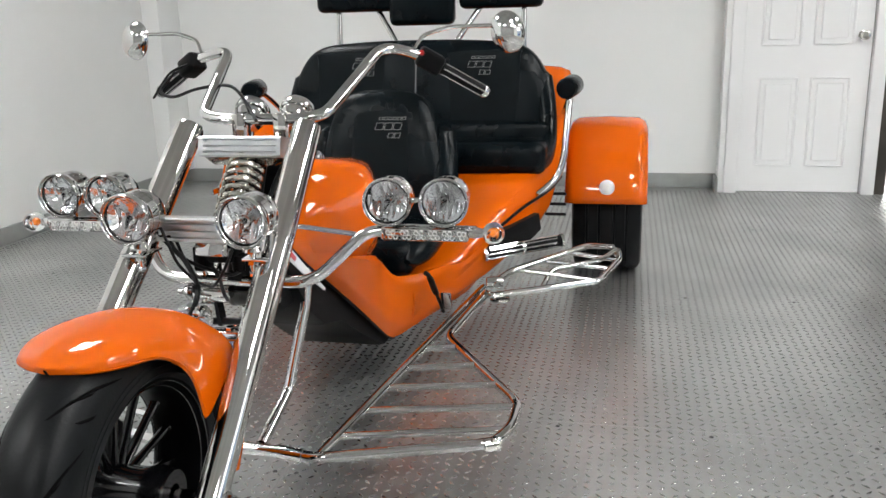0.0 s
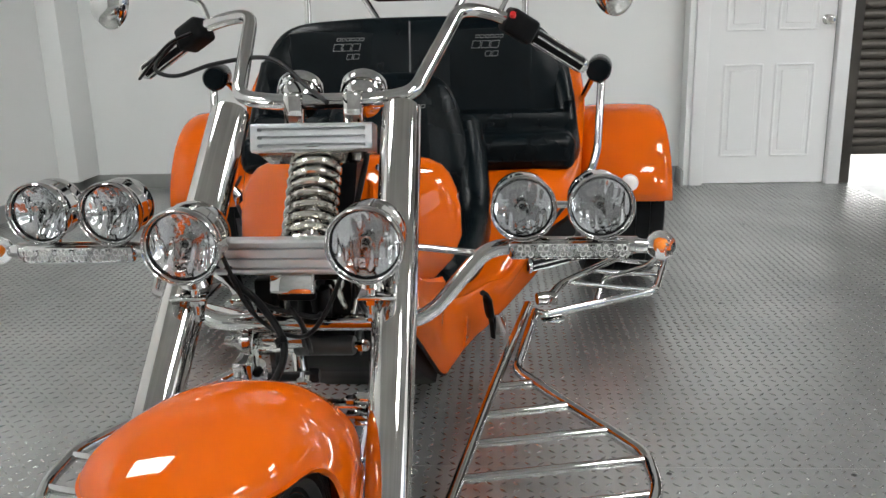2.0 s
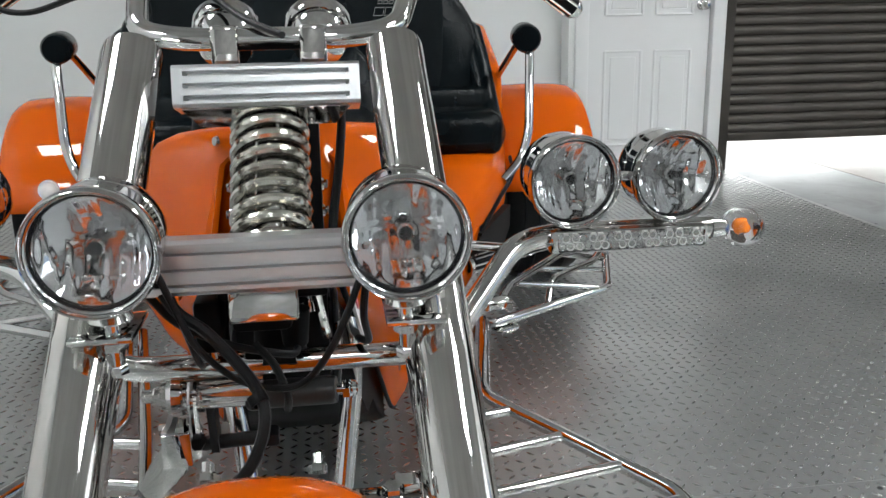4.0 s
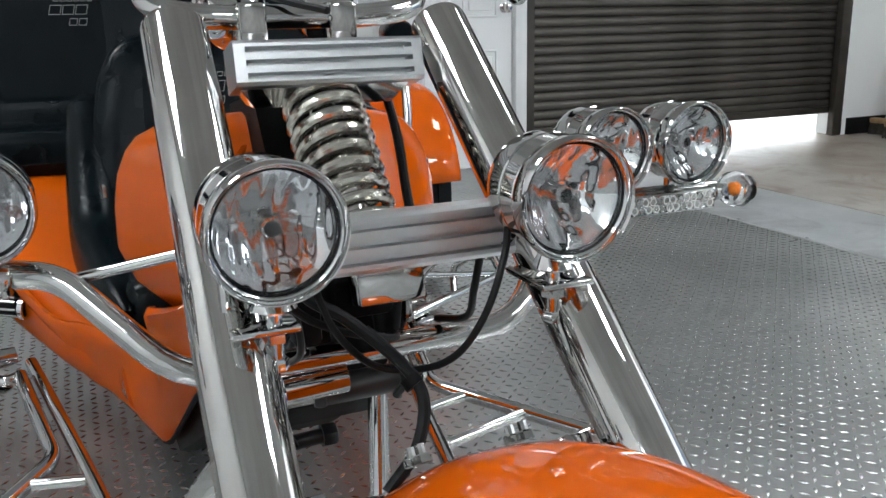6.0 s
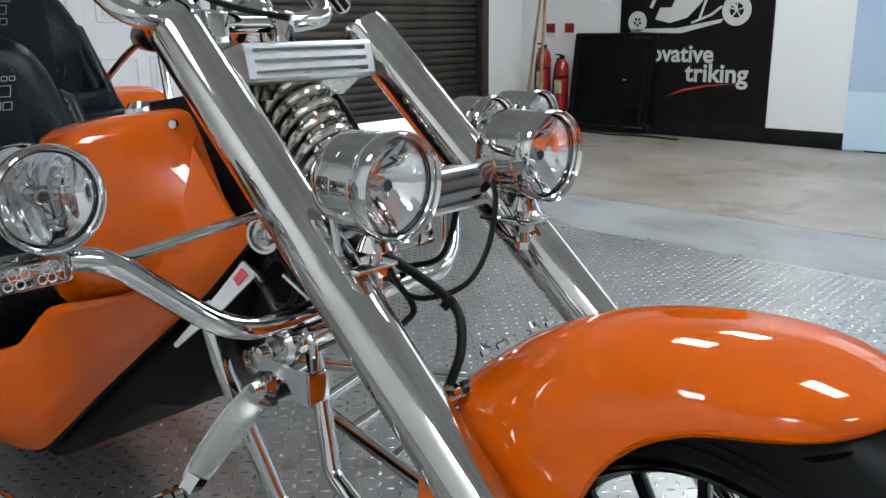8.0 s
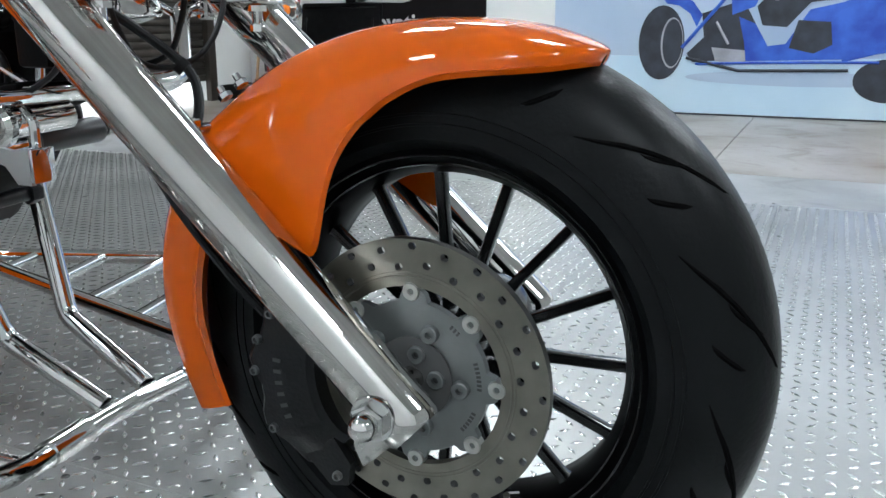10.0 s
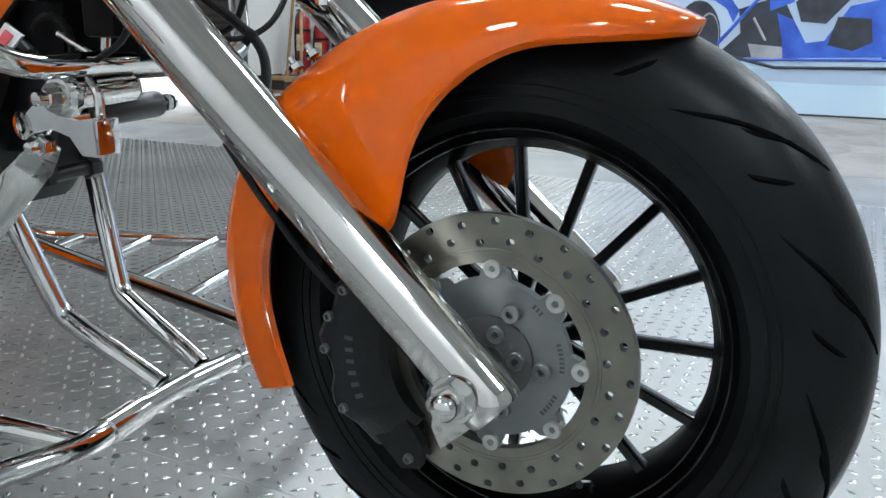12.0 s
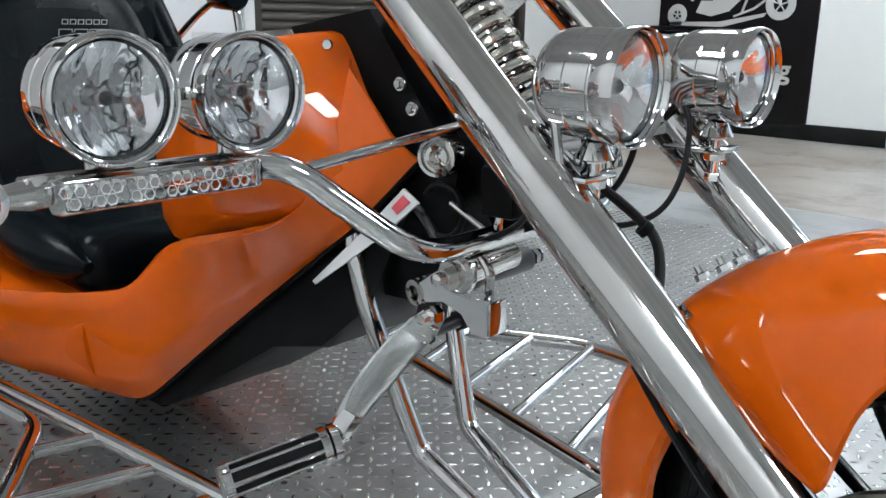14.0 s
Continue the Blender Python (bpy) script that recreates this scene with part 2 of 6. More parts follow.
wall_with_holes("wall_north", STEP_X, RIGHT + 0.2, HIGH, [(-0.02, 0.775, 0, 2.04), (SHUT0, SHUT1, 0, SHUTTOP)], 0.2, ROOM, "plain white painted wall with a door and a shutter opening")
structure("wall_west", box(LEFT - 0.2, LEFT, BACK, RECESS - 0.001, 0, HIGH), WALL, "plain white painted wall", ROOM)
# unseen window, added to throw bright glare onto the floor
WIN0, WIN1, WINLOW, WINTOP = -6.4, -3.5, 1.75, 2.9
structure("wall_east", join(box(RIGHT, RIGHT + 0.2, WIN1, -0.001, 0, HIGH), box(RIGHT, RIGHT + 0.2, WIN0, WIN1, WINTOP, HIGH), box(RIGHT, RIGHT + 0.2, WIN0, WIN1, 0, WINLOW), box(RIGHT, RIGHT + 0.2, BACK, WIN0, 0, HIGH)), WALL, "plain white painted wall with banners and an added high window", ROOM)
structure("window_glow_sheet", box(RIGHT + 2.5, RIGHT + 2.55, WIN0 - 6, WIN1 + 6, -0.01, 8), WINDOW_GLOW, "glowing sheet behind the added window, for glare on the floor", ROOM)
window = tagged(thing("added_window", "unseen high window with white frame bars, added for light", "", ROOM), kind="structure")
for wy in (WIN0, (2 * WIN0 + WIN1) / 3, (WIN0 + 2 * WIN1) / 3, WIN1):
    part("mullion", box(RIGHT + 0.06, RIGHT + 0.12, wy - 0.03, wy + 0.03, WINLOW, WINTOP, 0.006), DOOR_PAINT, window)
for wz in (WINLOW, (WINLOW + WINTOP) / 2, WINTOP):
    part("transom", box(RIGHT + 0.065, RIGHT + 0.115, WIN0, WIN1, wz - 0.028, wz + 0.028, 0.006), DOOR_PAINT, window)
part("window_sill", box(RIGHT - 0.05, RIGHT + 0.06, WIN0 - 0.05, WIN1 + 0.05, WINLOW - 0.045, WINLOW - 0.001, 0.008), DOOR_PAINT, window)
# added out of sight to keep backdrop light out of the door gaps
structure("light_block_behind_door", box(-0.2, SHUT0 - 0.05, 0.35, 0.4, 0, HIGH), WALL, "unseen plain wall added behind the door to block daylight", ROOM)
structure("wall_south", box(LEFT - 0.2, RIGHT + 0.2, BACK - 0.2, BACK - 0.001, 0, HIGH), WALL_FAR, "plain grey painted wall", ROOM)
structure("ceiling", box(LEFT - 0.2, RIGHT + 0.2, BACK - 0.2, 0.4, HIGH + 0.001, HIGH + 0.15), CEILING, "grey roof lining with panel lamps", ROOM)
structure("ground", box(-60, 60, -60, 60, -0.3, -0.012), CONCRETE, "grey painted concrete floor slab", ROOM)
EDGE, JOINT_X, JOINT_Y = 0.92, 1.57, -4.42
structure("floor_concrete_strip", box(EDGE + 0.003, JOINT_X - 0.003, BACK, 0.22, -0.05, -0.002), CONCRETE_BLUE, "worn blue-grey painted strip of concrete floor", ROOM)
structure("floor_concrete", join(box(JOINT_X + 0.003, RIGHT, JOINT_Y + 0.003, 0.22, -0.05, -0.002), box(JOINT_X + 0.003, RIGHT, BACK, JOINT_Y - 0.003, -0.05, -0.002)), CONCRETE, "worn stained beige concrete floor with a sawn joint", ROOM)
structure("baseboard_north", join(box(LEFT, STEP_X - 0.001, RECESS - 0.018, RECESS - 0.001, 0, 0.10, 0.004), box(STEP_X - 0.02, STEP_X - 0.001, -0.02, RECESS - 0.02, 0, 0.10, 0.004)), SKIRT_GREY, "grey painted skirting board", ROOM)
structure("baseboard_west", box(LEFT + 0.001, LEFT + 0.02, BACK, RECESS - 0.02, 0, 0.10, 0.004), SKIRT_GREY, "grey painted skirting board", ROOM)
structure("baseboard_east", box(RIGHT - 0.02, RIGHT - 0.001, -2.904, -0.02, 0, 0.12, 0.004), SKIRT_BLACK, "black painted skirting board", ROOM)
structure("baseboard_corner", box(SHUT1 + 0.09, RIGHT - 0.022, -0.02, -0.001, 0, 0.13, 0.004), SKIRT_BLACK, "black painted skirting board", ROOM)
structure("pilaster", box(LEFT + 0.001, LEFT + 0.13, RECESS - 0.30, RECESS - 0.001, 0.101, HIGH, 0.004), WALL, "white painted pipe boxing in the corner", ROOM)
structure("backdrop", box(0.9, 8, 3.0, 3.05, -0.01, 4), OUTSIDE, "bright daylight outside the shutter", ROOM)


def build_door():
    d = tagged(thing("door_1", "white six-panel door, closed", "", ROOM), kind="structure")
    leaf = join(box(0, 0.755, 0.03, 0.068, 0.006, 2.03))
    slab = part("leaf", leaf, DOOR_PAINT, d)
    for x0, x1 in ((0.11, 0.335), (0.42, 0.645)):
        for z0, z1 in ((0.18, 0.74), (0.95, 1.50), (1.62, 1.92)):
            frame_bm = join(*[tube([(x0, 0.03, z), (x1, 0.03, z)], 0.009, 6) for z in (z0, z1)], *[tube([(x, 0.03, z0), (x, 0.03, z1)], 0.009, 6) for x in (x0, x1)],
                            box(x0 + 0.03, x1 - 0.03, 0.022, 0.032, z0 + 0.03, z1 - 0.03, 0.007, 1))
            part("panel", frame_bm, DOOR_PAINT, slab)
    knob = join(lathe([(0.03, 0), (0.03, 0.006), (0.012, 0.012), (0.012, 0.035), (0.026, 0.045), (0.03, 0.06), (0.022, 0.074), (0, 0.078)], 24, (0.70, 0.03, 1.0), (0, -1, 0)))
    part("knob", knob, CHROME_SOFT, slab, "satin steel door knob")
    # thin dark strips stand in for the shade between leaf and jambs
    for gx in (-0.002, 0.757):
        part("shadow_gap", box(gx - 0.0017, gx + 0.0017, 0.034, 0.066, 0.002, 2.034), SPOT, d)
    for name, bm in (("left_jamb", box(-0.085, -0.004, -0.022, 0.075, 0, 2.036, 0.006)), ("right_jamb", box(0.759, 0.84, -0.022, 0.075, 0, 2.036, 0.006)), ("head", box(-0.085, 0.84, -0.022, 0.075, 2.037, 2.12, 0.006))):
        part(name, bm, DOOR_PAINT, d)
    return d


build_door()


def build_shutter():
    s = tagged(thing("shutter_door", "grey galvanised roller shutter, raised a hand above the floor", "shutter", ROOM))
    bottom, pitch = 0.17, 0.060
    n = int((SHUTTOP - bottom) / pitch) + 1
    prof = [(0.0, 0.0), (0.010, 0.005), (0.014, 0.017), (0.010, 0.039), (0.0, 0.049), (-0.005, 0.055), (0.0, 0.060)]
    bm = rings([[V(x, 0.09 - d, h) for d, h in prof] for x in (SHUT0 - 0.03, SHUT1 + 0.03)], False, False)
    me = finish("slat", bm, SHUTTER)
    for i in range(n):
        ob = new("slat", me)
        ob.parent, ob.location = s, (0, 0, bottom + 0.05 + i * pitch)
    part("bottom_bar", box(SHUT0 - 0.03, SHUT1 + 0.03, 0.06, 0.115, bottom, bottom + 0.052, 0.006), SHUTTER, s)
    for x in (SHUT0, SHUT1):
        part("guide_rail", join(box(x - 0.04, x + 0.04, 0.03, 0.06, 0, SHUTTOP, 0.004), box(x - 0.045, x + 0.045, -0.004, 0.03, 0, SHUTTOP, 0.004)), SHUTTER, s)


build_shutter()


def build_panel_lamp(x, y, wide):
    lamp = thing("panel_lamp", "white ceiling panel lamp with a bright diffuser", "ceiling lamp", ROOM @ Matrix.Translation((x, y, HIGH)), "ceiling panel lamps")
    part("housing", box(-wide / 2, wide / 2, -wide / 2, wide / 2, -0.05, 0, 0.01), HOUSING, lamp)
    part("diffuser", box(-wide / 2 + 0.02, wide / 2 - 0.02, -wide / 2 + 0.02, wide / 2 - 0.02, -0.065, -0.052, 0.006), TUBE_LIGHT, lamp, "glowing diffuser")


for lx, ly in ((-3.1, -3.05), (-3.7, -6.3), (-1.4, -7.8), (1.0, -2.7), (0.4, -4.9), (1.5, -6.5), (3.2, -2.7), (3.2, -6.7)):
    build_panel_lamp(lx, ly, 0.66)


# checker plate sheets, and their raised lozenges
def build_floor():
    f = tagged(thing("floor", "grey checker plate floor sheets with raised lozenges", "", ROOM), kind="structure")
    xs = [LEFT + 0.002, -1.58, EDGE]
    ys = [RECESS - 0.002, -1.03, -2.28, -3.53, -4.78, -6.03, -7.28, BACK]
    for a, b in zip(xs, xs[1:]):
        for c, d in zip(ys[1:], ys):
            part("plate", box(a + 0.0008, b - 0.0008, c + 0.0008, d - 0.0008, -0.01, 0.0), PLATE, f)
    verts, faces = [], []
    step = 0.031
    rng = random.Random(3)
    i0, i1, j0, j1 = int(LEFT / step) + 1, int(EDGE / step), int(-6.6 / step), 1
    for i in range(i0, i1):
        for j in range(j0, j1):
            x, y = (i + 0.5) * step, (j + 0.5) * step
            if x < -3.6 and y < -3.5:
                continue
            a = radians(45 if (i + j) % 2 else -45)
            u, w = V(math.cos(a), math.sin(a), 0), V(-math.sin(a), math.cos(a), 0)
            c = V(x, y, 0.0004)
            h = V(0, 0, 0.0019)
            k = len(verts)
            verts += [c - 0.0128 * u, c - 0.0043 * w, c + 0.0128 * u, c + 0.0043 * w, c - 0.005 * u + h, c + 0.005 * u + h]
            faces += [(k, k + 1, k + 4), (k + 1, k + 5, k + 4), (k + 1, k + 2, k + 5), (k + 2, k + 3, k + 5), (k + 3, k + 4, k + 5), (k + 3, k, k + 4)]
    me = mesh_from("lozenges", verts, faces)
    me.materials.append(PLATE_WORN)
    me.polygons.foreach_set("use_smooth", [True] * len(me.polygons))
    ob = new("lozenges", me)
    ob.parent = f
    tagged(ob, kind="stuff")
    screw = finish("fixing", lathe([(0, 0.002), (0.005, 0.0018), (0.007, 0.0)], 8), SPOT)
    for a in xs[1:-1] + [EDGE - 0.02]:
        for c in np.arange(-6.4, -0.1, 0.41):
            for s in (-0.03, 0.03):
                o = new("fixing", screw)
                o.parent, o.location = f, (a + s, c, 0)
    for c in ys[1:-2]:
        for a in np.arange(-3.9, 0.9, 0.43):
            o = new("fixing", screw)
            o.parent, o.location = f, (a, c - 0.03, 0)


build_floor()


# ------------------------------------------------------------ the trike
TRIKE = thing("trike", "orange and chrome three-wheeled motorcycle parked on the floor", "trike")
SIDES = (-1, 1)


def sx(points, s):
    """Points with x flipped for the other side."""
    return [(p[0] * s, p[1], p[2]) for p in points]


AXLE = V(0, 0, 0.322)
F_TOP, F_BOT = V(0.152, 0.656, 0.915), V(0.176, -0.030, 0.296)


def build_fork():
    for s in SIDES:
        a, b = V(F_TOP.x * s, F_TOP.y, F_TOP.z), V(F_BOT.x * s, F_BOT.y, F_BOT.z)
        line = [a.lerp(b, t) for t in (0, 0.004, 0.012, 0.45, 0.5, 0.985, 0.995, 1)]
        leg = part("fork_leg", tube(line, [0.029, 0.0335, 0.0348, 0.0338, 0.0330, 0.0290, 0.0278, 0.0245], 48), CHROME_SOFT, TRIKE, "thick polished steel fork leg")
        d = (b - a).normalized()
        back = V(0, 0.69, -0.72).cross(V(1, 0, 0)).normalized()
        part("slider_rib", tube([a.lerp(b, t) + V(-s * 0.012, 0.030, 0.012) for t in (0.02, 0.5, 0.86)], [0.012, 0.012, 0.009], 12), CHROME, leg)
        part("axle_nut", join(lathe([(0.0, 0.012), (0.021, 0.012), (0.022, 0.009), (0.022, 0.0)], 32, (b.x + s * 0.018, 0.0, 0.314), (s, 0, 0)), nut((b.x + s * 0.030, 0.0, 0.314), (s, 0, 0), 0.0175, 0.011), lathe([(0.012, 0), (0.012, 0.010), (0.009, 0.015), (0.004, 0.0175), (0, 0.018)], 20, (b.x + s * 0.040, 0.0, 0.314), (s, 0, 0))), CHROME, leg)
        part("bracket_tab", rings([[V(b.x + s * (0.006 + o), y, z) for y, z in ((0.026, 0.318), (-0.010, 0.298), (-0.012, 0.284), (0.020, 0.255), (0.029, 0.274))] for o in (0, 0.006)]), CHROME_SOFT, leg)
    part("axle", tube([(-0.2, 0, 0.322), (0.2, 0, 0.322)], 0.012, 16), CHROME_SOFT, TRIKE)


def drilled_ring(r0, r1, x, half):
    """A flat ring across the x axis with two staggered rows of through holes."""
    bm = bmesh.new()
    n, m = 24, 12
    mid, outer = r0 + (r1 - r0) * 0.26, r0 + (r1 - r0) * 0.63
    bands = [(mid, outer, 0.0, 0.0041), (outer, r1, 0.5, 0.0041)]

    def at(r, a, dx):
        return bm.verts.new((x + dx, r * math.sin(a), r * math.cos(a)))
    for side in (-1, 1):
        dx = side * half
        for k in range(60):
            a, b = 2 * math.pi * k / 60, 2 * math.pi * (k + 1) / 60
            bm.faces.new([at(r0, a, dx), at(r0, b, dx), at(mid, b, dx), at(mid, a, dx)])
        for lo, hi, shift, hole in bands:
            for k in range(n):
                a0, a1 = 2 * math.pi * (k + shift) / n, 2 * math.pi * (k + 1 + shift) / n
                edge = [(lo, a0 + (a1 - a0) * i / 3) for i in range(3)] + [(lo + (hi - lo) * i / 3, a1) for i in range(3)] + [(hi, a1 - (a1 - a0) * i / 3) for i in range(3)] + [(hi - (hi - lo) * i / 3, a0) for i in range(3)]
                cr, ca = (lo + hi) / 2 + (0.002 if k % 2 else -0.002), (a0 + a1) / 2
                ring = []
                for r, a in edge:
                    u, v = r - cr, (a - ca) * cr
                    d = math.hypot(u, v)
                    ring.append((cr + u / d * hole, ca + v / d * hole / cr))
                vo, vi = [at(r, a, dx) for r, a in edge], [at(r, a, dx) for r, a in ring]
                for i in range(m):
                    bm.faces.new((vo[i], vo[(i + 1) % m], vi[(i + 1) % m], vi[i]))
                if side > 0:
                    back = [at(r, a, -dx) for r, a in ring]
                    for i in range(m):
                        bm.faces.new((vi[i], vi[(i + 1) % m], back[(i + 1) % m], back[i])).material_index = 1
    for r in (r0, r1):
        for k in range(60):
            a, b = 2 * math.pi * k / 60, 2 * math.pi * (k + 1) / 60
            bm.faces.new([at(r, a, -half), at(r, b, -half), at(r, b, half), at(r, a, half)])
    bmesh.ops.remove_doubles(bm, verts=bm.verts, dist=2e-5)
    return bm


def build_front_wheel():
    w = new("front_wheel")
    w.parent = TRIKE
    w.location = AXLE
    X = (1, 0, 0)
    R, W = 0.322, 0.075
    prof = []
    for k in range(25):
        a = math.pi * (k / 24) - math.pi / 2
        c, s_ = math.cos(a), math.sin(a)
        prof.append((0.222 + (R - 0.222) * (abs(c) ** 0.72), W * (1 if s_ > 0 else -1) * abs(s_) ** 0.85))
    prof = [(0.205, -0.055)] + prof + [(0.205, 0.055)]
    part("tyre", lathe(prof, 96, axis=X), RUBBER, w, "wide black road tyre")

    def surface(x):
        q = min(1.0, abs(x) / W) ** (1 / 0.85)
        return 0.222 + (R - 0.222) * (math.sqrt(max(0, 1 - q * q)) ** 0.72)
    bits = []
    for k in range(12):
        for s in SIDES:
            a0 = 2 * math.pi * (k + (0.5 if s > 0 else 0)) / 12
            # a long sweep from the shoulder to the crown, and two short slits beside it
            for shift, x0, x1, turn, thick in ((0.0, 0.071, 0.016, 0.46, 0.0030), (0.21, 0.070, 0.058, 0.10, 0.0028), (0.33, 0.062, 0.040, 0.13, 0.0024)):
                pts = []
                for i in range(9):
                    u = i / 8
                    x = s * (x0 + (x1 - x0) * u ** 1.5)
                    a = a0 + shift - turn * (1 - (1 - u) ** 1.3)
                    r = surface(x) - 0.0014
                    pts.append((x, r * math.sin(a), r * math.cos(a)))
                bits.append(tube(pts, [0.0006, thick * 0.7] + [thick] * 5 + [thick * 0.7, 0.0006], 6))
    # slightly raised strips, coloured near-black for the shade of cut grooves
    for bm in bits:
        part("tread_groove", bm, GROOVE_SHADE, w)
    # raised rings on the sidewalls
    for s in SIDES:
        for r, h in ((0.236, 0.0016), (0.246, 0.0010)):
            q = min(range(len(prof)), key=lambda i: abs(prof[i][0] - r) + (0 if prof[i][1] * s > 0 else 9))
            part("sidewall_ring", lathe([(r - 0.002, prof[q][1] - s * 0.003), (r - 0.0012, prof[q][1] + s * h), (r + 0.0012, prof[q][1] + s * h), (r + 0.002, prof[q][1] - s * 0.003)], 80, axis=X), RUBBER, w)
    rim = lathe([(0.205, -0.062), (0.219, -0.064), (0.220, -0.058), (0.205, -0.053), (0.194, -0.045), (0.190, -0.02), (0.190, 0.02), (0.194, 0.045), (0.205, 0.053), (0.220, 0.058), (0.219, 0.064), (0.205, 0.062),
                 (0.203, 0.056), (0.196, 0.05), (0.184, 0.03), (0.183, 0), (0.184, -0.03), (0.196, -0.05), (0.205, -0.062)], 96, axis=X)
    rim = part("rim", rim, RIM_PAINT, w, "gloss black alloy rim")
    for s in SIDES:
        for r, x in ((0.2195, 0.063), (0.2055, 0.0605), (0.1955, 0.0495)):
            loop = [(r + 0.0017 * math.cos(k * math.pi / 4), s * x + 0.0017 * math.sin(k * math.pi / 4)) for k in range(9)]
            part("rim_lip", lathe(loop, 96, axis=X), BLACK_GLOSS, rim)
    spoke = tube([(-0.022, 0, 0.045), (-0.018, 0, 0.12), (-0.014, 0, 0.180), (-0.013, 0, 0.188)], [0.0100, 0.0080, 0.0082, 0.0125], 12, squash=0.72, power=4)
    me = finish("spoke", spoke, BLACK_GLOSS)
    for k in range(15):
        o = new("spoke", me)
        o.parent, o.rotation_euler = w, (2 * math.pi * k / 15 - 0.11, 0, 0)
    part("hub", lathe([(0.02, -0.10), (0.045, -0.10), (0.052, -0.07), (0.046, -0.04), (0.046, 0.04), (0.052, 0.07), (0.045, 0.10), (0.02, 0.10)], 32, axis=X), BLACK_GLOSS, w)
    part("valve", tube([(-0.01, -0.07, -0.172), (-0.035, -0.066, -0.160)], 0.0045, 8), CHROME_SOFT, w)
    for s in (-1,):
        x = s * 0.118
        # hole walls are coloured near-black for the shade inside them
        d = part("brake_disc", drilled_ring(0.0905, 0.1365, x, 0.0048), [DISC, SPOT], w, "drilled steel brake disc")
        for r in (0.1005, 0.104):
            part("turned_ring", lathe([(r - 0.0008, x - 0.0047), (r - 0.0004, x - 0.0055), (r + 0.0004, x - 0.0055), (r + 0.0008, x - 0.0047)], 72, axis=X), DISC, d)
        loop0, loop1 = [], []
        for k in range(128):
            a = 2 * math.pi * k / 128
            r = 0.0765 + 0.0125 * max(0, math.cos(a * 8)) ** 0.5
            loop0.append(V(x - 0.004, r * math.sin(a), r * math.cos(a)))
            loop1.append(V(x + 0.004, r * math.sin(a), r * math.cos(a)))
        c = part("disc_carrier", rings([loop0, loop1]), DISC_HUB, w, "grey alloy disc carrier")
        part("carrier_boss", lathe([(0.041, x - 0.003), (0.041, x - 0.0065), (0.039, x - 0.0075), (0.012, x - 0.0075), (0.012, x)], 48, axis=X), SPOT, c, "dark grey hub flange")
        for k in range(8):
            a = 2 * math.pi * k / 8 + 0.02
            part("bobbin", lathe([(0.0, 0.0035), (0.0030, 0.0035), (0.0034, 0.0062), (0.0080, 0.0065), (0.0092, 0.004), (0.0092, -0.004)], 20, (x, 0.0855 * math.sin(a), 0.0855 * math.cos(a)), (s, 0, 0)), BOBBIN, c, "bright steel bobbin")
        for n, r0, r1, first in ((5, 0.0505, 0.0088, 0.38), (5, 0.0255, 0.0088, 0.21)):
            for k in range(n):
                a = -(2 * math.pi * k / n + first)
                part("disc_bolt", lathe([(0.0, 0.006), (0.0034, 0.006), (0.0036, 0.0115), (r1 - 0.001, 0.0115), (r1, 0.0105), (r1, 0.003)], 16, (x, r0 * math.sin(a), r0 * math.cos(a)), (s, 0, 0)), DISC_HUB, c)
        # stamped marks round the carrier
        for a0, n in ((0.62, 3), (1.22, 7), (1.98, 6)):
            for k in range(n):
                a = -(a0 + 0.062 * k)
                mark = box(-0.0004, 0.0004, -0.0012, 0.0012, -0.0022, 0.0022)
                mark.transform(Matrix.Translation((x - 0.0041, 0.068 * math.sin(a), 0.068 * math.cos(a))) @ Matrix.Rotation(-a, 4, "X"))
                part("stamped_mark", mark, SPOT, c)
    return w


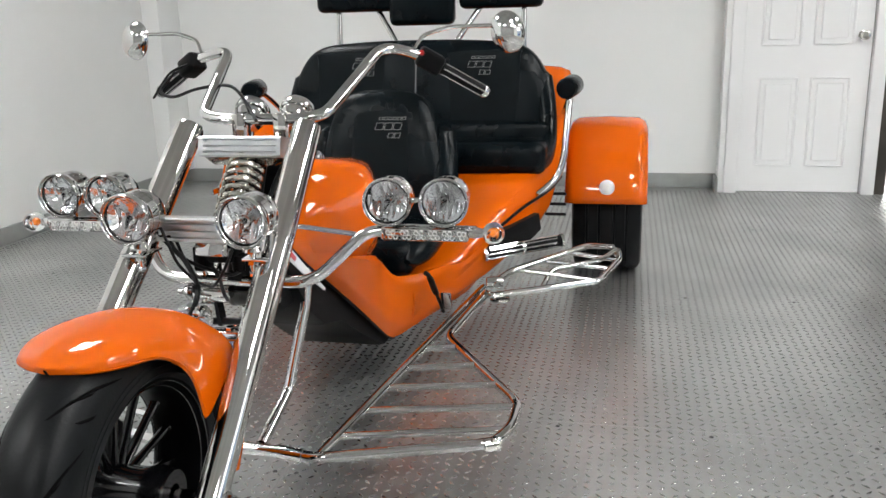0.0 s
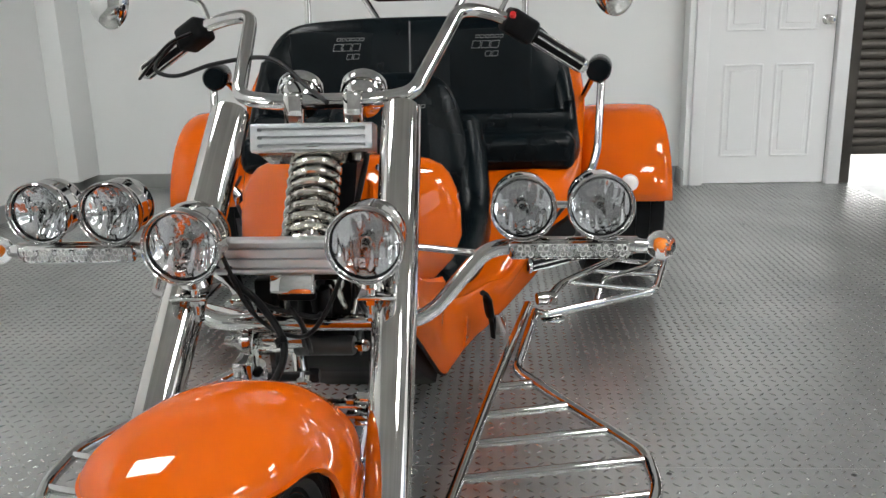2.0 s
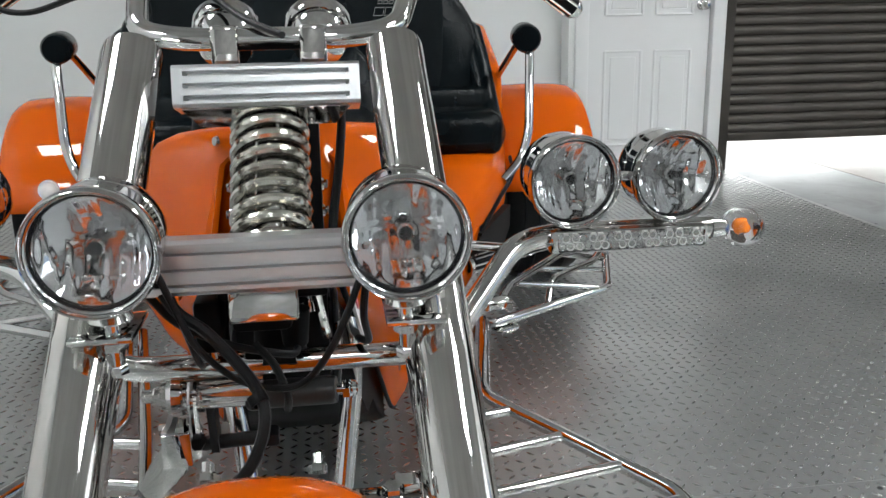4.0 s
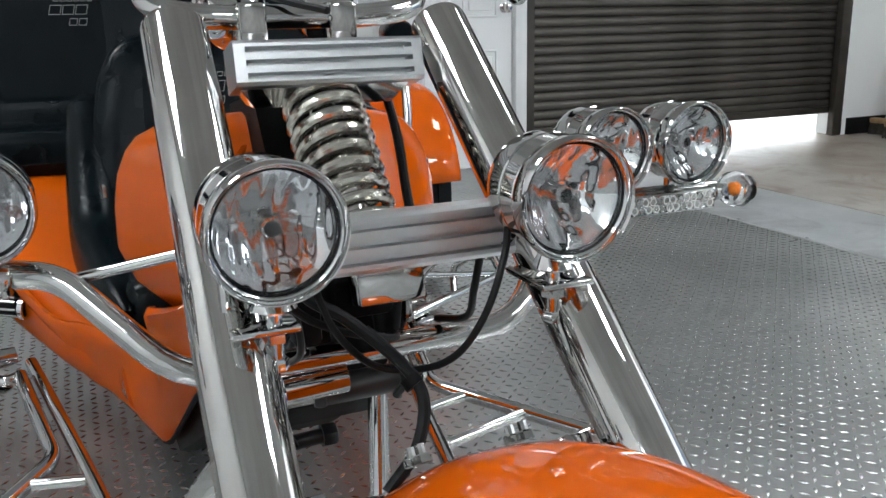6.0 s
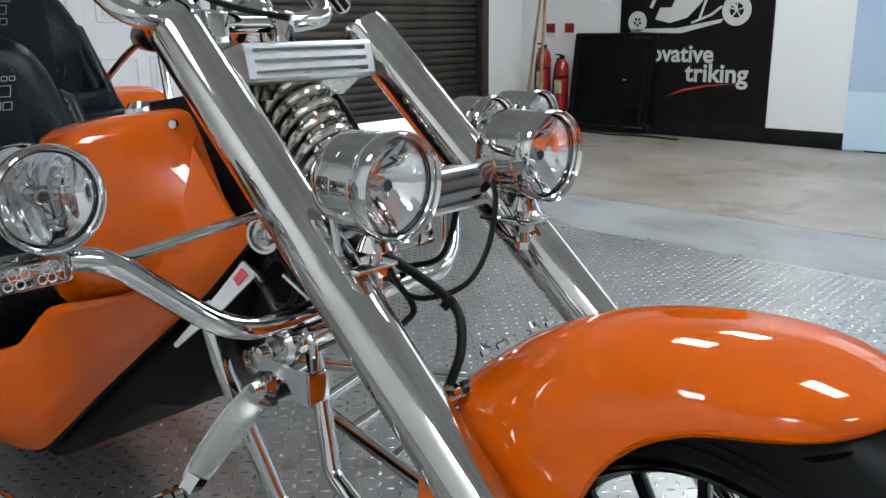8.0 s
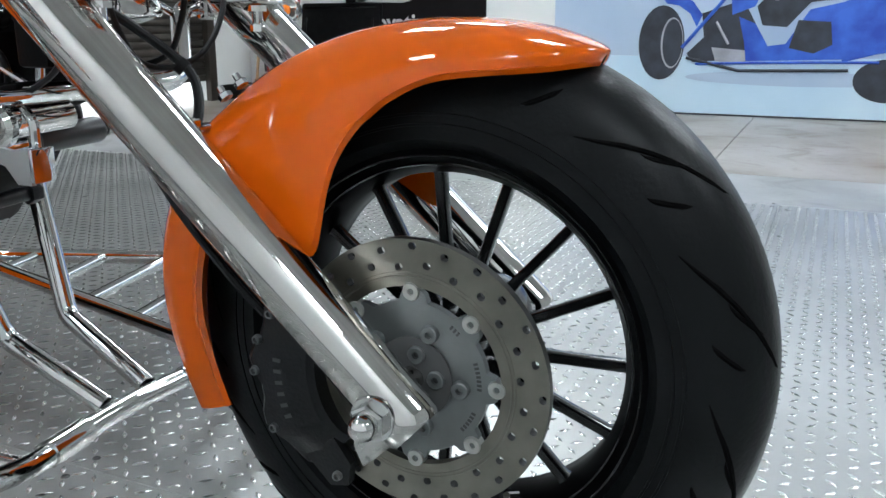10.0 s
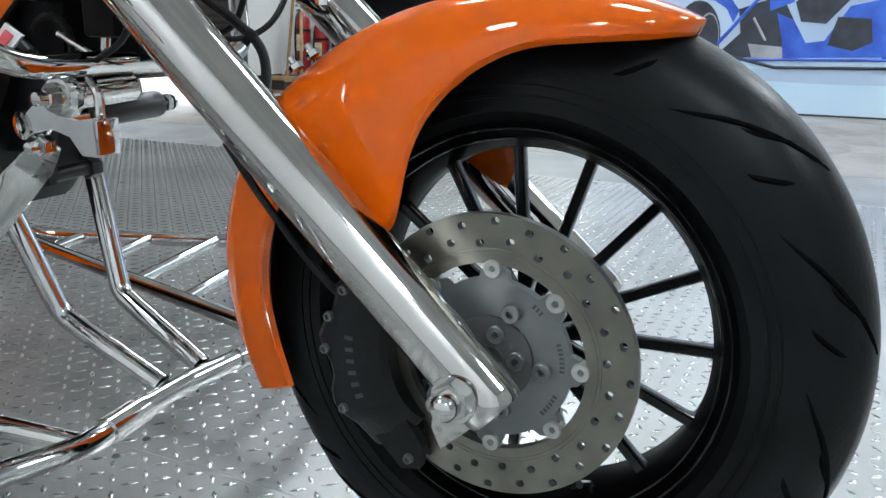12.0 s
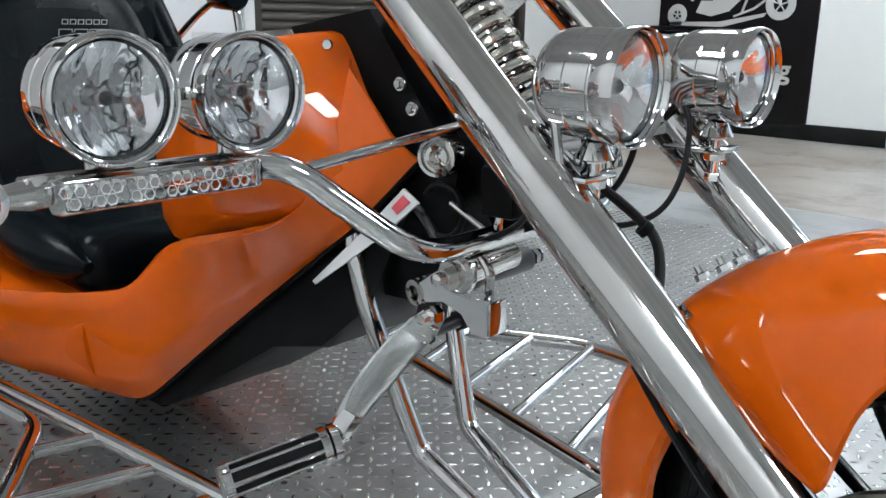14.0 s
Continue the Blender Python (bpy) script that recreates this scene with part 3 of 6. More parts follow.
def build_calipers():
    for s in (-1,):
        c = new("brake_caliper")
        c.parent = TRIKE
        x = s * 0.118
        loops = []
        for k in range(17):
            a = radians(62 + 76 * k / 16)
            e = abs(k / 8 - 1) ** 4
            ro, ri = 0.172 + 0.006 * math.sin(k * 1.3) - 0.026 * e, 0.100
            t = 0.030 * (1 - e * 0.5)
            cy, cz = math.sin(a), math.cos(a)
            loops.append([V(x + t * u, AXLE.y + (r * cy), AXLE.z + (r * cz)) for u, r in ((-1, ri + 0.006), (-0.8, ri), (0.8, ri), (1, ri + 0.006), (1.12, (ri + ro) / 2), (1, ro - 0.006), (0.8, ro), (-0.8, ro), (-1, ro - 0.006), (-1.12, (ri + ro) / 2))])
        part("body", rings(loops), CALIPER, c, "black brake caliper")
        lug = rings([[V(x + u, AXLE.y + r * math.sin(radians(a)), AXLE.z + r * math.cos(radians(a))) for r, a in ((0.108, 132), (0.150, 130), (0.152, 146), (0.138, 152), (0.116, 148))] for u in (s * 0.012, s * 0.024)])
        part("mounting_lug", lug, CALIPER, c)
        for r, a in ((0.152, 70), (0.162, 82), (0.166, 94), (0.162, 116), (0.136, 146)):
            a = radians(a)
            part("bolt", lathe([(0.0, 0.001), (0.0028, 0.001), (0.003, 0.005), (0.0046, 0.005), (0.0052, 0)], 14, (x + s * (0.030 if a < 2.4 else 0.024), r * math.sin(a), AXLE.z + r * math.cos(a)), (s, 0, 0)), DISC_HUB, c, "steel socket bolt")
        for k in range(6):
            a = radians(88 + 5 * k)
            mark = box(-0.0005, 0.0005, -0.002, 0.002, -0.0045, 0.0045)
            mark.transform(Matrix.Translation((x + s * 0.0338, 0.137 * math.sin(a), AXLE.z + 0.137 * math.cos(a))) @ Matrix.Rotation(-a, 4, "X"))
            part("pale_mark", mark, SPOT, c)
        part("hose", tube(smooth_line([(x, 0.155, 0.345), (s * 0.130, 0.195, 0.39), (s * 0.150, 0.235, 0.455), (s * 0.150, 0.275, 0.505)], 6), 0.0042, 8), CABLE, c)


def build_front_fender():
    """A shell round the wheel: broad side skirts by the fork, a pointed beak ahead and a tail behind."""
    n, m = 100, 32
    th0, th1 = -26.0, 111.0
    crown = [(-26.0, 0.339), (-14, 0.337), (0, 0.333), (17, 0.336), (33, 0.347), (54, 0.362), (72, 0.372), (90, 0.374), (111, 0.362)]
    half = [(-26.0, 0.006), (-25.6, 0.026), (-24.4, 0.052), (-21.5, 0.082), (-17, 0.105), (-10, 0.122), (5, 0.131), (25, 0.137), (40, 0.138), (52, 0.134), (65, 0.122), (90, 0.104), (111, 0.086)]
    drop = [(-26.0, 0.010), (-22, 0.023), (-15.7, 0.036), (-4.4, 0.050), (5, 0.073), (13.6, 0.101), (20, 0.127), (26.8, 0.161), (33, 0.186), (38, 0.199), (42, 0.201), (45, 0.188), (47.5, 0.14), (50, 0.105), (55, 0.096), (70, 0.102), (95, 0.100), (111, 0.088)]

    def eased(keys, th, reach):
        """The keyed value, averaged over a reach that shrinks towards the tip."""
        w = reach * min(1, (th - th0) / (2 * reach) + 0.02)
        return sum(linear(keys, min(th1, max(th0, th + w * e / 8))) * (9 - abs(e)) for e in range(-8, 9)) / 81

    def shell(off):
        rows = []
        for i in range(n + 1):
            th = th0 + (th1 - th0) * (i / n) ** 1.15
            r, d, h = eased(crown, th, 14) - off, eased(drop, th, 5 if th < 40 else 3.5), eased(half, th, 12) - off * 0.9
            a = radians(th)
            c = d if d < 0.085 else 0.085 + (d - 0.085) * 0.4
            row = []
            for k in range(m + 1):
                u = -1 + 2 * k / m
                q = abs(u)
                # a rounded crown, then an upright skirt
                if q < 0.62:
                    b = q / 0.62 * math.pi / 2
                    x, dz = h * 0.95 * math.sin(b), c * (1 - math.cos(b)) ** 1.25
                else:
                    x = h * (0.95 + 0.05 * (q - 0.62) / 0.38)
                    dz = c + (q - 0.62) / 0.38 * (d - c + 0.001)
                rr = r - dz
                row.append(V(math.copysign(x, u) if q > 1e-6 else 0, rr * math.sin(a), AXLE.z + rr * math.cos(a)))
            rows.append(row)
        return rows
    outer, inner = shell(0), shell(0.005)
    bm = bmesh.new()
    vo = [[bm.verts.new(p) for p in r] for r in outer]
    vi = [[bm.verts.new(p) for p in r] for r in inner]
    for i in range(n):
        for k in range(m):
            bm.faces.new((vo[i][k], vo[i][k + 1], vo[i + 1][k + 1], vo[i + 1][k]))
            bm.faces.new((vi[i][k], vi[i + 1][k], vi[i + 1][k + 1], vi[i][k + 1]))
        for k in (0, m):
            bm.faces.new((vo[i][k], vo[i + 1][k], vi[i + 1][k], vi[i][k]))
    for i in (0, n):
        for k in range(m):
            bm.faces.new((vo[i][k], vi[i][k], vi[i][k + 1], vo[i][k + 1]))
    # mounted a little askew
    bm.transform(Matrix.Translation((0, 0.2, 0)) @ Matrix.Rotation(radians(-2.3), 4, "Z") @ Matrix.Translation((0, -0.2, 0)))
    f = part("front_fender", bm, ORANGE, TRIKE, "glossy orange front mudguard", 50)
    for s in SIDES:
        for y, z in ((0.262, 0.571), (0.240, 0.585)):
            part("fender_bolt", join(nut((s * 0.045, y, z), (0, 0.6, 0.8), 0.008, 0.007), tube([(s * 0.045, y, z), (s * 0.045, y + 0.009, z + 0.012)], 0.004, 8)), CHROME, f)
        part("fender_clip", moved(box(-0.014, 0.014, -0.004, 0.004, -0.025, 0.025, 0.003), Matrix.Translation((s * 0.125, 0.275, 0.53)) @ Matrix.Rotation(radians(-45), 4, "X")), CHROME, f)


def ribbed_block(x0, x1, y, z0, z1, depth, ribs, mat, name, lean):
    """A billet bar with milled grooves in its face."""
    h = z1 - z0
    prof = [(0, 0.0), (-0.004, 0.004)]
    for k in range(ribs):
        c = h * (k + 0.75) / (ribs + 0.5)
        w = h * 0.062
        prof += [(-0.004, c - w), (0.010, c - w * 0.7), (0.010, c + w * 0.7), (-0.004, c + w)]
    prof += [(-0.004, h - 0.004), (0, h), (depth, h), (depth, 0)]
    inset = 0.012
    loops = []
    for x, flat in ((x0, True), (x0 + inset, True), (x0 + inset + 0.004, False), (x1 - inset - 0.004, False), (x1 - inset, True), (x1, True)):
        loops.append([V(x, (min(p, -0.004) if (flat and -0.0041 < p < 0.0101 and 0.004 < q < h - 0.004) else p), q) for p, q in prof])
    bm = rings(loops)
    bm.transform(Matrix.Translation((0, y, z0)) @ Matrix.Rotation(radians(lean), 4, "X"))
    return part(name, bm, mat, TRIKE, "milled ribbed aluminium block", 25)


def build_steering():
    ribbed_block(-0.102, 0.107, 0.590, 0.854, 0.902, 0.055, 3, ALUMINIUM, "upper_yoke", -13)
    part("yoke_base", rings([[V(x, y + d, z) for x, y, z in ((-0.098, 0.606, 0.8525), (0.098, 0.606, 0.8525), (0.078, 0.622, 0.828), (-0.078, 0.622, 0.828))] for d in (0, 0.05)]), CHROME_SOFT, TRIKE)
    ribbed_block(-0.138, 0.138, 0.412, 0.690, 0.744, 0.050, 3, ALUMINIUM, "lower_yoke", -8)
    a, b = V(0, 0.665, 0.865), V(0, 0.52, 0.70)
    t = (b - a).normalized()
    u = V(1, 0, 0)
    w = t.cross(u)
    turns, pts = 10.4, []
    for k in range(int(turns * 20) + 1):
        g = k / (turns * 20)
        ang = 2 * math.pi * turns * g
        pts.append(a.lerp(b, g) + 0.040 * (u * math.cos(ang) + w * math.sin(ang)))
    shock = part("shock_absorber", tube([a, b], 0.018, 20), CHROME_SOFT, TRIKE, "steel shock absorber")
    part("coil_spring", tube(pts, 0.0070, 10), SPRING_STEEL, shock, "thick steel coil spring")
    part("spring_seat", lathe([(0.018, 0), (0.05, 0), (0.05, 0.012), (0.018, 0.014)], 32, b, t), CHROME_SOFT, shock)
    part("catch_box", moved(box(-0.034, 0.034, -0.02, 0.02, -0.018, 0.018, 0.003), Matrix.Translation((-0.004, 0.43, 0.672)) @ Matrix.Rotation(radians(-15), 4, "X")), CHROME, TRIKE)
    damper = part("steering_damper", lathe([(0.0, 0.0), (0.017, 0.0), (0.019, 0.004), (0.019, 0.012), (0.0175, 0.014), (0.0175, 0.104), (0.016, 0.109), (0.0, 0.109)], 28, (-0.046, 0.580, 0.505), (0.108, -0.015, 0.007)), CORRUGATED, TRIKE, "dark grey steering damper")
    part("damper_rod", tube([(-0.125, 0.591, 0.500), (-0.046, 0.580, 0.505)], 0.0125, 16), CHROME, damper)
    part("damper_end", join(tube([(0.060, 0.565, 0.512), (0.088, 0.562, 0.513)], 0.007, 12), nut((0.070, 0.564, 0.512), (1, -0.1, 0.05), 0.012, 0.010), lathe([(0.0, 0.006), (0.009, 0.004), (0.0105, 0.0)], 14, (0.082, 0.5625, 0.5125), (1, -0.1, 0.05))), CHROME, damper)
    for x in (-0.128, -0.116, -0.104):
        part("damper_washer", lathe([(0.010, -0.0035), (0.0165, -0.003), (0.0165, 0.003), (0.010, 0.0035)], 24, (x, 0.590, 0.5005), (1, -0.14, 0.06)), CHROME_SOFT, damper)
    part("lower_link", join(tube([(-0.115, 0.606, 0.432), (-0.020, 0.606, 0.436)], 0.0095, 14), nut((-0.032, 0.606, 0.4355), (1, 0, 0), 0.015, 0.018)), CALIPER, TRIKE)
    part("link_plate", rings([[V(x, y, z) for y, z in ((0.578, 0.515), (0.606, 0.512), (0.622, 0.440), (0.612, 0.420), (0.594, 0.424))] for x in (-0.098, -0.088)]), CALIPER, TRIKE)
    part("grease_bulb", lathe([(0.0, 0.0), (0.012, 0.003), (0.0165, 0.012), (0.0165, 0.030), (0.011, 0.038), (0.009, 0.055)], 20, (0.035, 0.555, 0.615), (0, 0.2, 1)), CHROME_SOFT, TRIKE)
    for s in SIDES:
        part("fender_stay", join(box(min(s * 0.068, s * 0.132), max(s * 0.068, s * 0.132), 0.247, 0.273, 0.5435, 0.5475, 0.0015), nut((s * 0.108, 0.260, 0.5475), (0, 0, 1), 0.010, 0.008), box(min(s * 0.10, s * 0.135), max(s * 0.10, s * 0.135), 0.250, 0.270, 0.526, 0.531, 0.0015)), CHROME_SOFT, TRIKE, "flat steel mudguard stay with a bolt")
    part("yoke_foot", box(-0.06, 0.06, 0.49, 0.54, 0.655, 0.690, 0.006), BLACK_PLASTIC, TRIKE)


def build_handlebar():
    half = [(0.0, 0.735, 0.925), (0.10, 0.735, 0.925), (0.165, 0.75, 0.935), (0.243, 1.004, 1.088), (0.33, 1.03, 1.068), (0.50, 1.10, 0.960)]
    pts = [(-p[0] + (0.046 if 0.2 < p[0] < 0.3 else 0.026 if p[0] > 0.2 else 0), p[1], p[2] + (0.008 if p[0] > 0.4 else 0)) for p in reversed(half[1:])] + half
    bar = part("handlebar", tube(pts, 0.0145, 20, 0.055), CHROME, TRIKE, "high chrome handlebar")
    for s in SIDES:
        part("riser", moved(box(-0.017, 0.017, -0.022, 0.022, -0.040, 0.024, 0.005), Matrix.Translation((s * 0.055, 0.735, 0.918))), CHROME_SOFT, bar)
        part("gauge", lathe([(0, 0.0), (0.024, 0.001), (0.034, 0.006), (0.039, 0.016), (0.040, 0.030), (0.0385, 0.031), (0.0385, 0.034), (0.044, 0.035), (0.0455, 0.040), (0.0455, 0.056), (0.043, 0.060), (0.038, 0.061), (0.036, 0.054), (0, 0.054)], 40, (s * 0.062, 0.785, 0.908), (0, 0.80, 0.60)), CHROME, TRIKE, "chrome cased instrument")
        near = 0.026 if s < 0 else 0.0
        g0, g1 = V(s * 0.39 + near, 1.052, 1.030), V(s * 0.505 + near, 1.100, 0.958 + near * 0.3)
        d = g1 - g0
        grip = part("grip", tube([g0, g1], 0.0165, 24), BLACK_PLASTIC, bar, "black grip with chrome bands")
        for k in range(6):
            a = 2 * math.pi * k / 6
            side = d.normalized().cross(V(0, 0, 1)).normalized()
            up = d.normalized().cross(side)
            o = 0.0165 * (side * math.cos(a) + up * math.sin(a))
            part("grip_bar", tube([g0 + o + d * 0.08, g1 + o - d * 0.05], 0.0028, 6), CHROME, bar)
        part("grip_end", lathe([(0.0, 0.012), (0.012, 0.010), (0.018, 0.0), (0.018, -0.006)], 20, g1, d), CHROME, bar)
        m = Matrix.Translation((s * 0.365 + near, 1.042, 1.046)) @ V(1, 0, 0).rotation_difference(d * (1 if s > 0 else 1)).to_matrix().to_4x4()
        sw = part("switch_housing", moved(box(-0.036, 0.036, -0.026, 0.026, -0.026, 0.028, 0.010, 3), m), BLACK_PLASTIC, bar)
        if s > 0:
            part("stop_button", lathe([(0, 0.008), (0.006, 0.008), (0.007, 0)], 12, (0.352, 1.010, 1.068), (0, -0.8, 0.6)), RED, bar, "red stop button")
        else:
            part("lever", tube(smooth_line([(-0.335, 1.01, 1.05), (-0.375, 0.985, 1.03), (-0.435, 1.02, 0.985), (-0.475, 1.05, 0.955)], 5), 0.006, 10, squash=0.6), BLACK_PLASTIC, bar)
        arm = part("mirror_arm", tube(bent([(s * 0.325 + near, 1.03, 1.075), (s * 0.345 + near, 1.05, 1.115), (s * 0.42 + near, 1.08, 1.135), (s * 0.54 + near, 1.10, 1.135)], 0.02), 0.0055, 10), CHROME, bar)
        dish = lathe([(0, -0.030), (0.02, -0.029), (0.040, -0.018), (0.050, 0.0), (0.051, 0.006), (0.047, 0.008), (0, 0.008)], 40)
        dish.transform(Matrix.Translation((s * 0.572 + near, 1.10, 1.118)) @ V(0, 0, 1).rotation_difference(V(-s * 0.25, 0.95, -0.05)).to_matrix().to_4x4() @ Matrix.Diagonal((0.92, 1.12, 1, 1)))
        part("mirror", dish, CHROME, bar, "round chrome mirror")
    part("brake_hose", tube(smooth_line([(-0.375, 1.01, 1.03), (-0.41, 0.98, 0.98), (-0.35, 0.94, 0.965), (-0.25, 0.90, 0.99), (-0.12, 0.83, 1.0), (-0.03, 0.74, 0.95), (0.02, 0.66, 0.93)], 8), 0.0045, 8), CABLE, TRIKE)


def lamp(p, aim, r, long, name, label, stem=None):
    """A chrome bullet lamp at p (the lens), facing aim."""
    q = V(0, 0, 1).rotation_difference(Vector(aim).normalized()).to_matrix().to_4x4()
    m = Matrix.Translation(p) @ q
    h = new(name)
    h.parent = TRIKE
    h.matrix_local = m
    shell = lathe([(0.0, -long), (r * 0.52, -long * 0.985), (r * 0.76, -long * 0.94), (r * 0.88, -long * 0.84), (r * 0.915, -long * 0.72), (r * 0.92, -long * 0.54), (r * 0.90, -long * 0.53), (r * 0.90, -long * 0.50), (r * 0.925, -long * 0.49), (r * 0.93, -long * 0.25),
                   (r * 0.91, -long * 0.24), (r * 0.91, -long * 0.21), (r * 0.95, -long * 0.20), (r * 0.985, -long * 0.13), (r * 1.0, -0.004), (r * 0.99, 0.003), (r * 0.965, 0.006), (r * 0.935, 0.004), (r * 0.915, -0.001), (r * 0.89, -0.002), (r * 0.868, -0.005), (r * 0.86, -0.009)], 64)
    part("shell", shell, CHROME, h, label)
    part("dark_ring", lathe([(r * 0.869, -0.004), (r * 0.862, -0.0055), (r * 0.838, -0.0075), (r * 0.832, -0.014)], 56), BLACK_GLOSS, h, "dark inner ring")
    # a deep bowl with upright flutes above and below, blocks at the sides
    R0 = r * 0.845
    loops = []
    for i in range(23):
        rho = 0.17 + 0.83 * i / 22
        row = []
        for k in range(72):
            a = 2 * math.pi * (k + 0.5) / 72
            u, v = rho * math.cos(a), rho * math.sin(a)
            flute = abs(math.sin(math.pi * 3.4 * u))
            block = math.floor((v + 1) * 2.6) % 2 + math.floor((u + 1) * 3.4) % 2
            z = -0.010 - 0.042 * (1 - rho ** 1.7) + rho * (1 - rho ** 6) * (0.0024 * flute + 0.0010 * block + (0.0012 if v > 0 else 0))
            row.append(V(R0 * u, R0 * v, z))
        loops.append(row)
    part("reflector", rings(loops, False), REFLECTOR, h, "fluted mirror reflector", sharp=20)
    part("bulb_cap", lathe([(0, -0.017), (r * 0.10, -0.0175), (r * 0.14, -0.021), (r * 0.145, -0.026), (r * 0.145, -0.055)], 24), CHROME, h)
    part("bulb_tip", lathe([(0, -0.0150), (r * 0.07, -0.0155), (r * 0.115, -0.0185)], 20), BLACK_GLOSS, h)
    ln = part("lens", lathe([(0, 0.005), (r * 0.3, 0.0040), (r * 0.6, 0.0005), (r * 0.835, -0.004), (r * 0.835, -0.0055), (r * 0.6, -0.001), (r * 0.3, 0.0025), (0, 0.0035)], 48), LENS, h, "clear glass lens")
    ln.visible_shadow = False
    return h


def build_lights():
    for s in SIDES:
        lamp((s * 0.131, 0.305, 0.763), (s * -0.02, -1, -0.03), 0.0570, 0.092, "headlamp", "round chrome headlamp")
        part("lamp_stem", join(tube([(s * 0.131, 0.345, 0.705), (s * 0.131, 0.345, 0.640)], 0.007, 12), nut((s * 0.131, 0.345, 0.69), (0, 0, 1), 0.013, 0.012), nut((s * 0.131, 0.345, 0.665), (0, 0, 1), 0.012, 0.009), nut((s * 0.131, 0.345, 0.640), (0, 0, 1), 0.010, 0.010),
                               lathe([(0.007, 0), (0.02, 0.004), (0.012, 0.02), (0.007, 0.022)], 16, (s * 0.131, 0.345, 0.690), (0, 0, 1))), CHROME, TRIKE)
        part("lamp_bracket", join(moved(box(-0.028, 0.028, -0.03, 0.045, -0.003, 0.003, 0.002), Matrix.Translation((s * 0.140, 0.36, 0.677))), tube([(s * 0.166, 0.36, 0.68), (s * 0.166, 0.37, 0.735)], 0.005, 8)), CHROME, TRIKE)
        part("lamp_cable", tube(smooth_line([(s * 0.13, 0.395, 0.735), (s * 0.122, 0.42, 0.70), (s * 0.11, 0.45, 0.685), (s * 0.09, 0.48, 0.69)], 8), 0.0036, 8), CABLE, TRIKE)
        for x, y in ((0.360, 0.598), (0.492, 0.604)):
            lamp((s * x, y - 0.02, 0.752), (s * 0.03, -1, -0.02), 0.0575, 0.088, "spot_lamp", "round chrome spot lamp")
            part("spot_stem", join(tube([(s * x, y + 0.03, 0.70), (s * x, y + 0.03, 0.665)], 0.009, 12)), CHROME, TRIKE)
        part("lamp_link", tube([(s * 0.41, 0.61, 0.752), (s * 0.44, 0.61, 0.752)], 0.006, 10), CHROME, TRIKE)
        arm = [(0.0, 0.525, 0.570), (0.190, 0.525, 0.570), (0.295, 0.615, 0.672), (0.36, 0.625, 0.678), (0.56, 0.625, 0.676)]
        part("light_bar", tube(sx(arm, s), 0.0145, 18, 0.05), CHROME, TRIKE, "bent chrome light bar")
        led = part("daytime_lamp", join(box(min(s * 0.335, s * 0.545), max(s * 0.335, s * 0.545), 0.598, 0.620, 0.656, 0.688, 0.008)), CHROME, TRIKE, "strip of small white lamps")
        part("strip_lens", box(min(s * 0.345, s * 0.537), max(s * 0.345, s * 0.537), 0.592, 0.600, 0.660, 0.684, 0.003), LENS, led).visible_shadow = False
        for k in range(17):
            for row in (0, 1):
                x = s * (0.3505 + 0.0112 * (k + 0.5 * row))
                bowl = lathe([(0, -0.0010), (0.0016, -0.0002), (0.0036, 0.0026), (0.0052, 0.0050), (0.0056, 0.0050), (0.0056, -0.002)], 6, (x, 0.6015, 0.6665 + 0.0110 * row), (0.12 * (-1) ** (k + row), -1, 0.16 - 0.3 * row))
                part("diode", bowl, MARKER if (k + row) % 3 else REFLECTOR, led)
        bl = part("indicator", tube([(s * 0.555, 0.622, 0.675), (s * 0.578, 0.622, 0.675)], [0.014, 0.010], 16), CHROME, TRIKE, "round turn indicator")
        part("indicator_glass", lathe([(0, 0.030), (0.012, 0.028), (0.022, 0.018), (0.026, 0.0), (0.022, -0.018), (0.012, -0.027), (0, -0.029)], 28, (s * 0.600, 0.622, 0.675), (0, -1, 0)), LENS, bl, "clear indicator glass").visible_shadow = False
        part("indicator_bulb", lathe([(0, 0.008), (0.005, 0.006), (0.007, 0), (0.005, -0.006), (0, -0.008)], 16, (s * 0.600, 0.622, 0.675), (0, -1, 0)), material("amber_bulb", (0.85, 0.22, 0.02), 0.2, coat=0.5), bl, "amber bulb")
        part("stay_rod", tube([(s * 0.296, 0.620, 0.662), (s * 0.10, 0.545, 0.706)], 0.006, 12), CHROME, TRIKE)
        part("stay_eye", join(lathe([(0.012, -0.05), (0.024, -0.05), (0.026, -0.002), (0.024, 0.004), (0.020, 0.004), (0.019, -0.001), (0.015, -0.001), (0.014, 0.004), (0.009, 0.005), (0.008, -0.002), (0.004, -0.002), (0.0, 0.0)], 28, (s * 0.098, 0.585, 0.664), (s, -0.35, 0.05))), CHROME_SOFT, TRIKE)


build_fork()
build_front_wheel()
build_calipers()
build_front_fender()
build_steering()
build_handlebar()
build_lights()


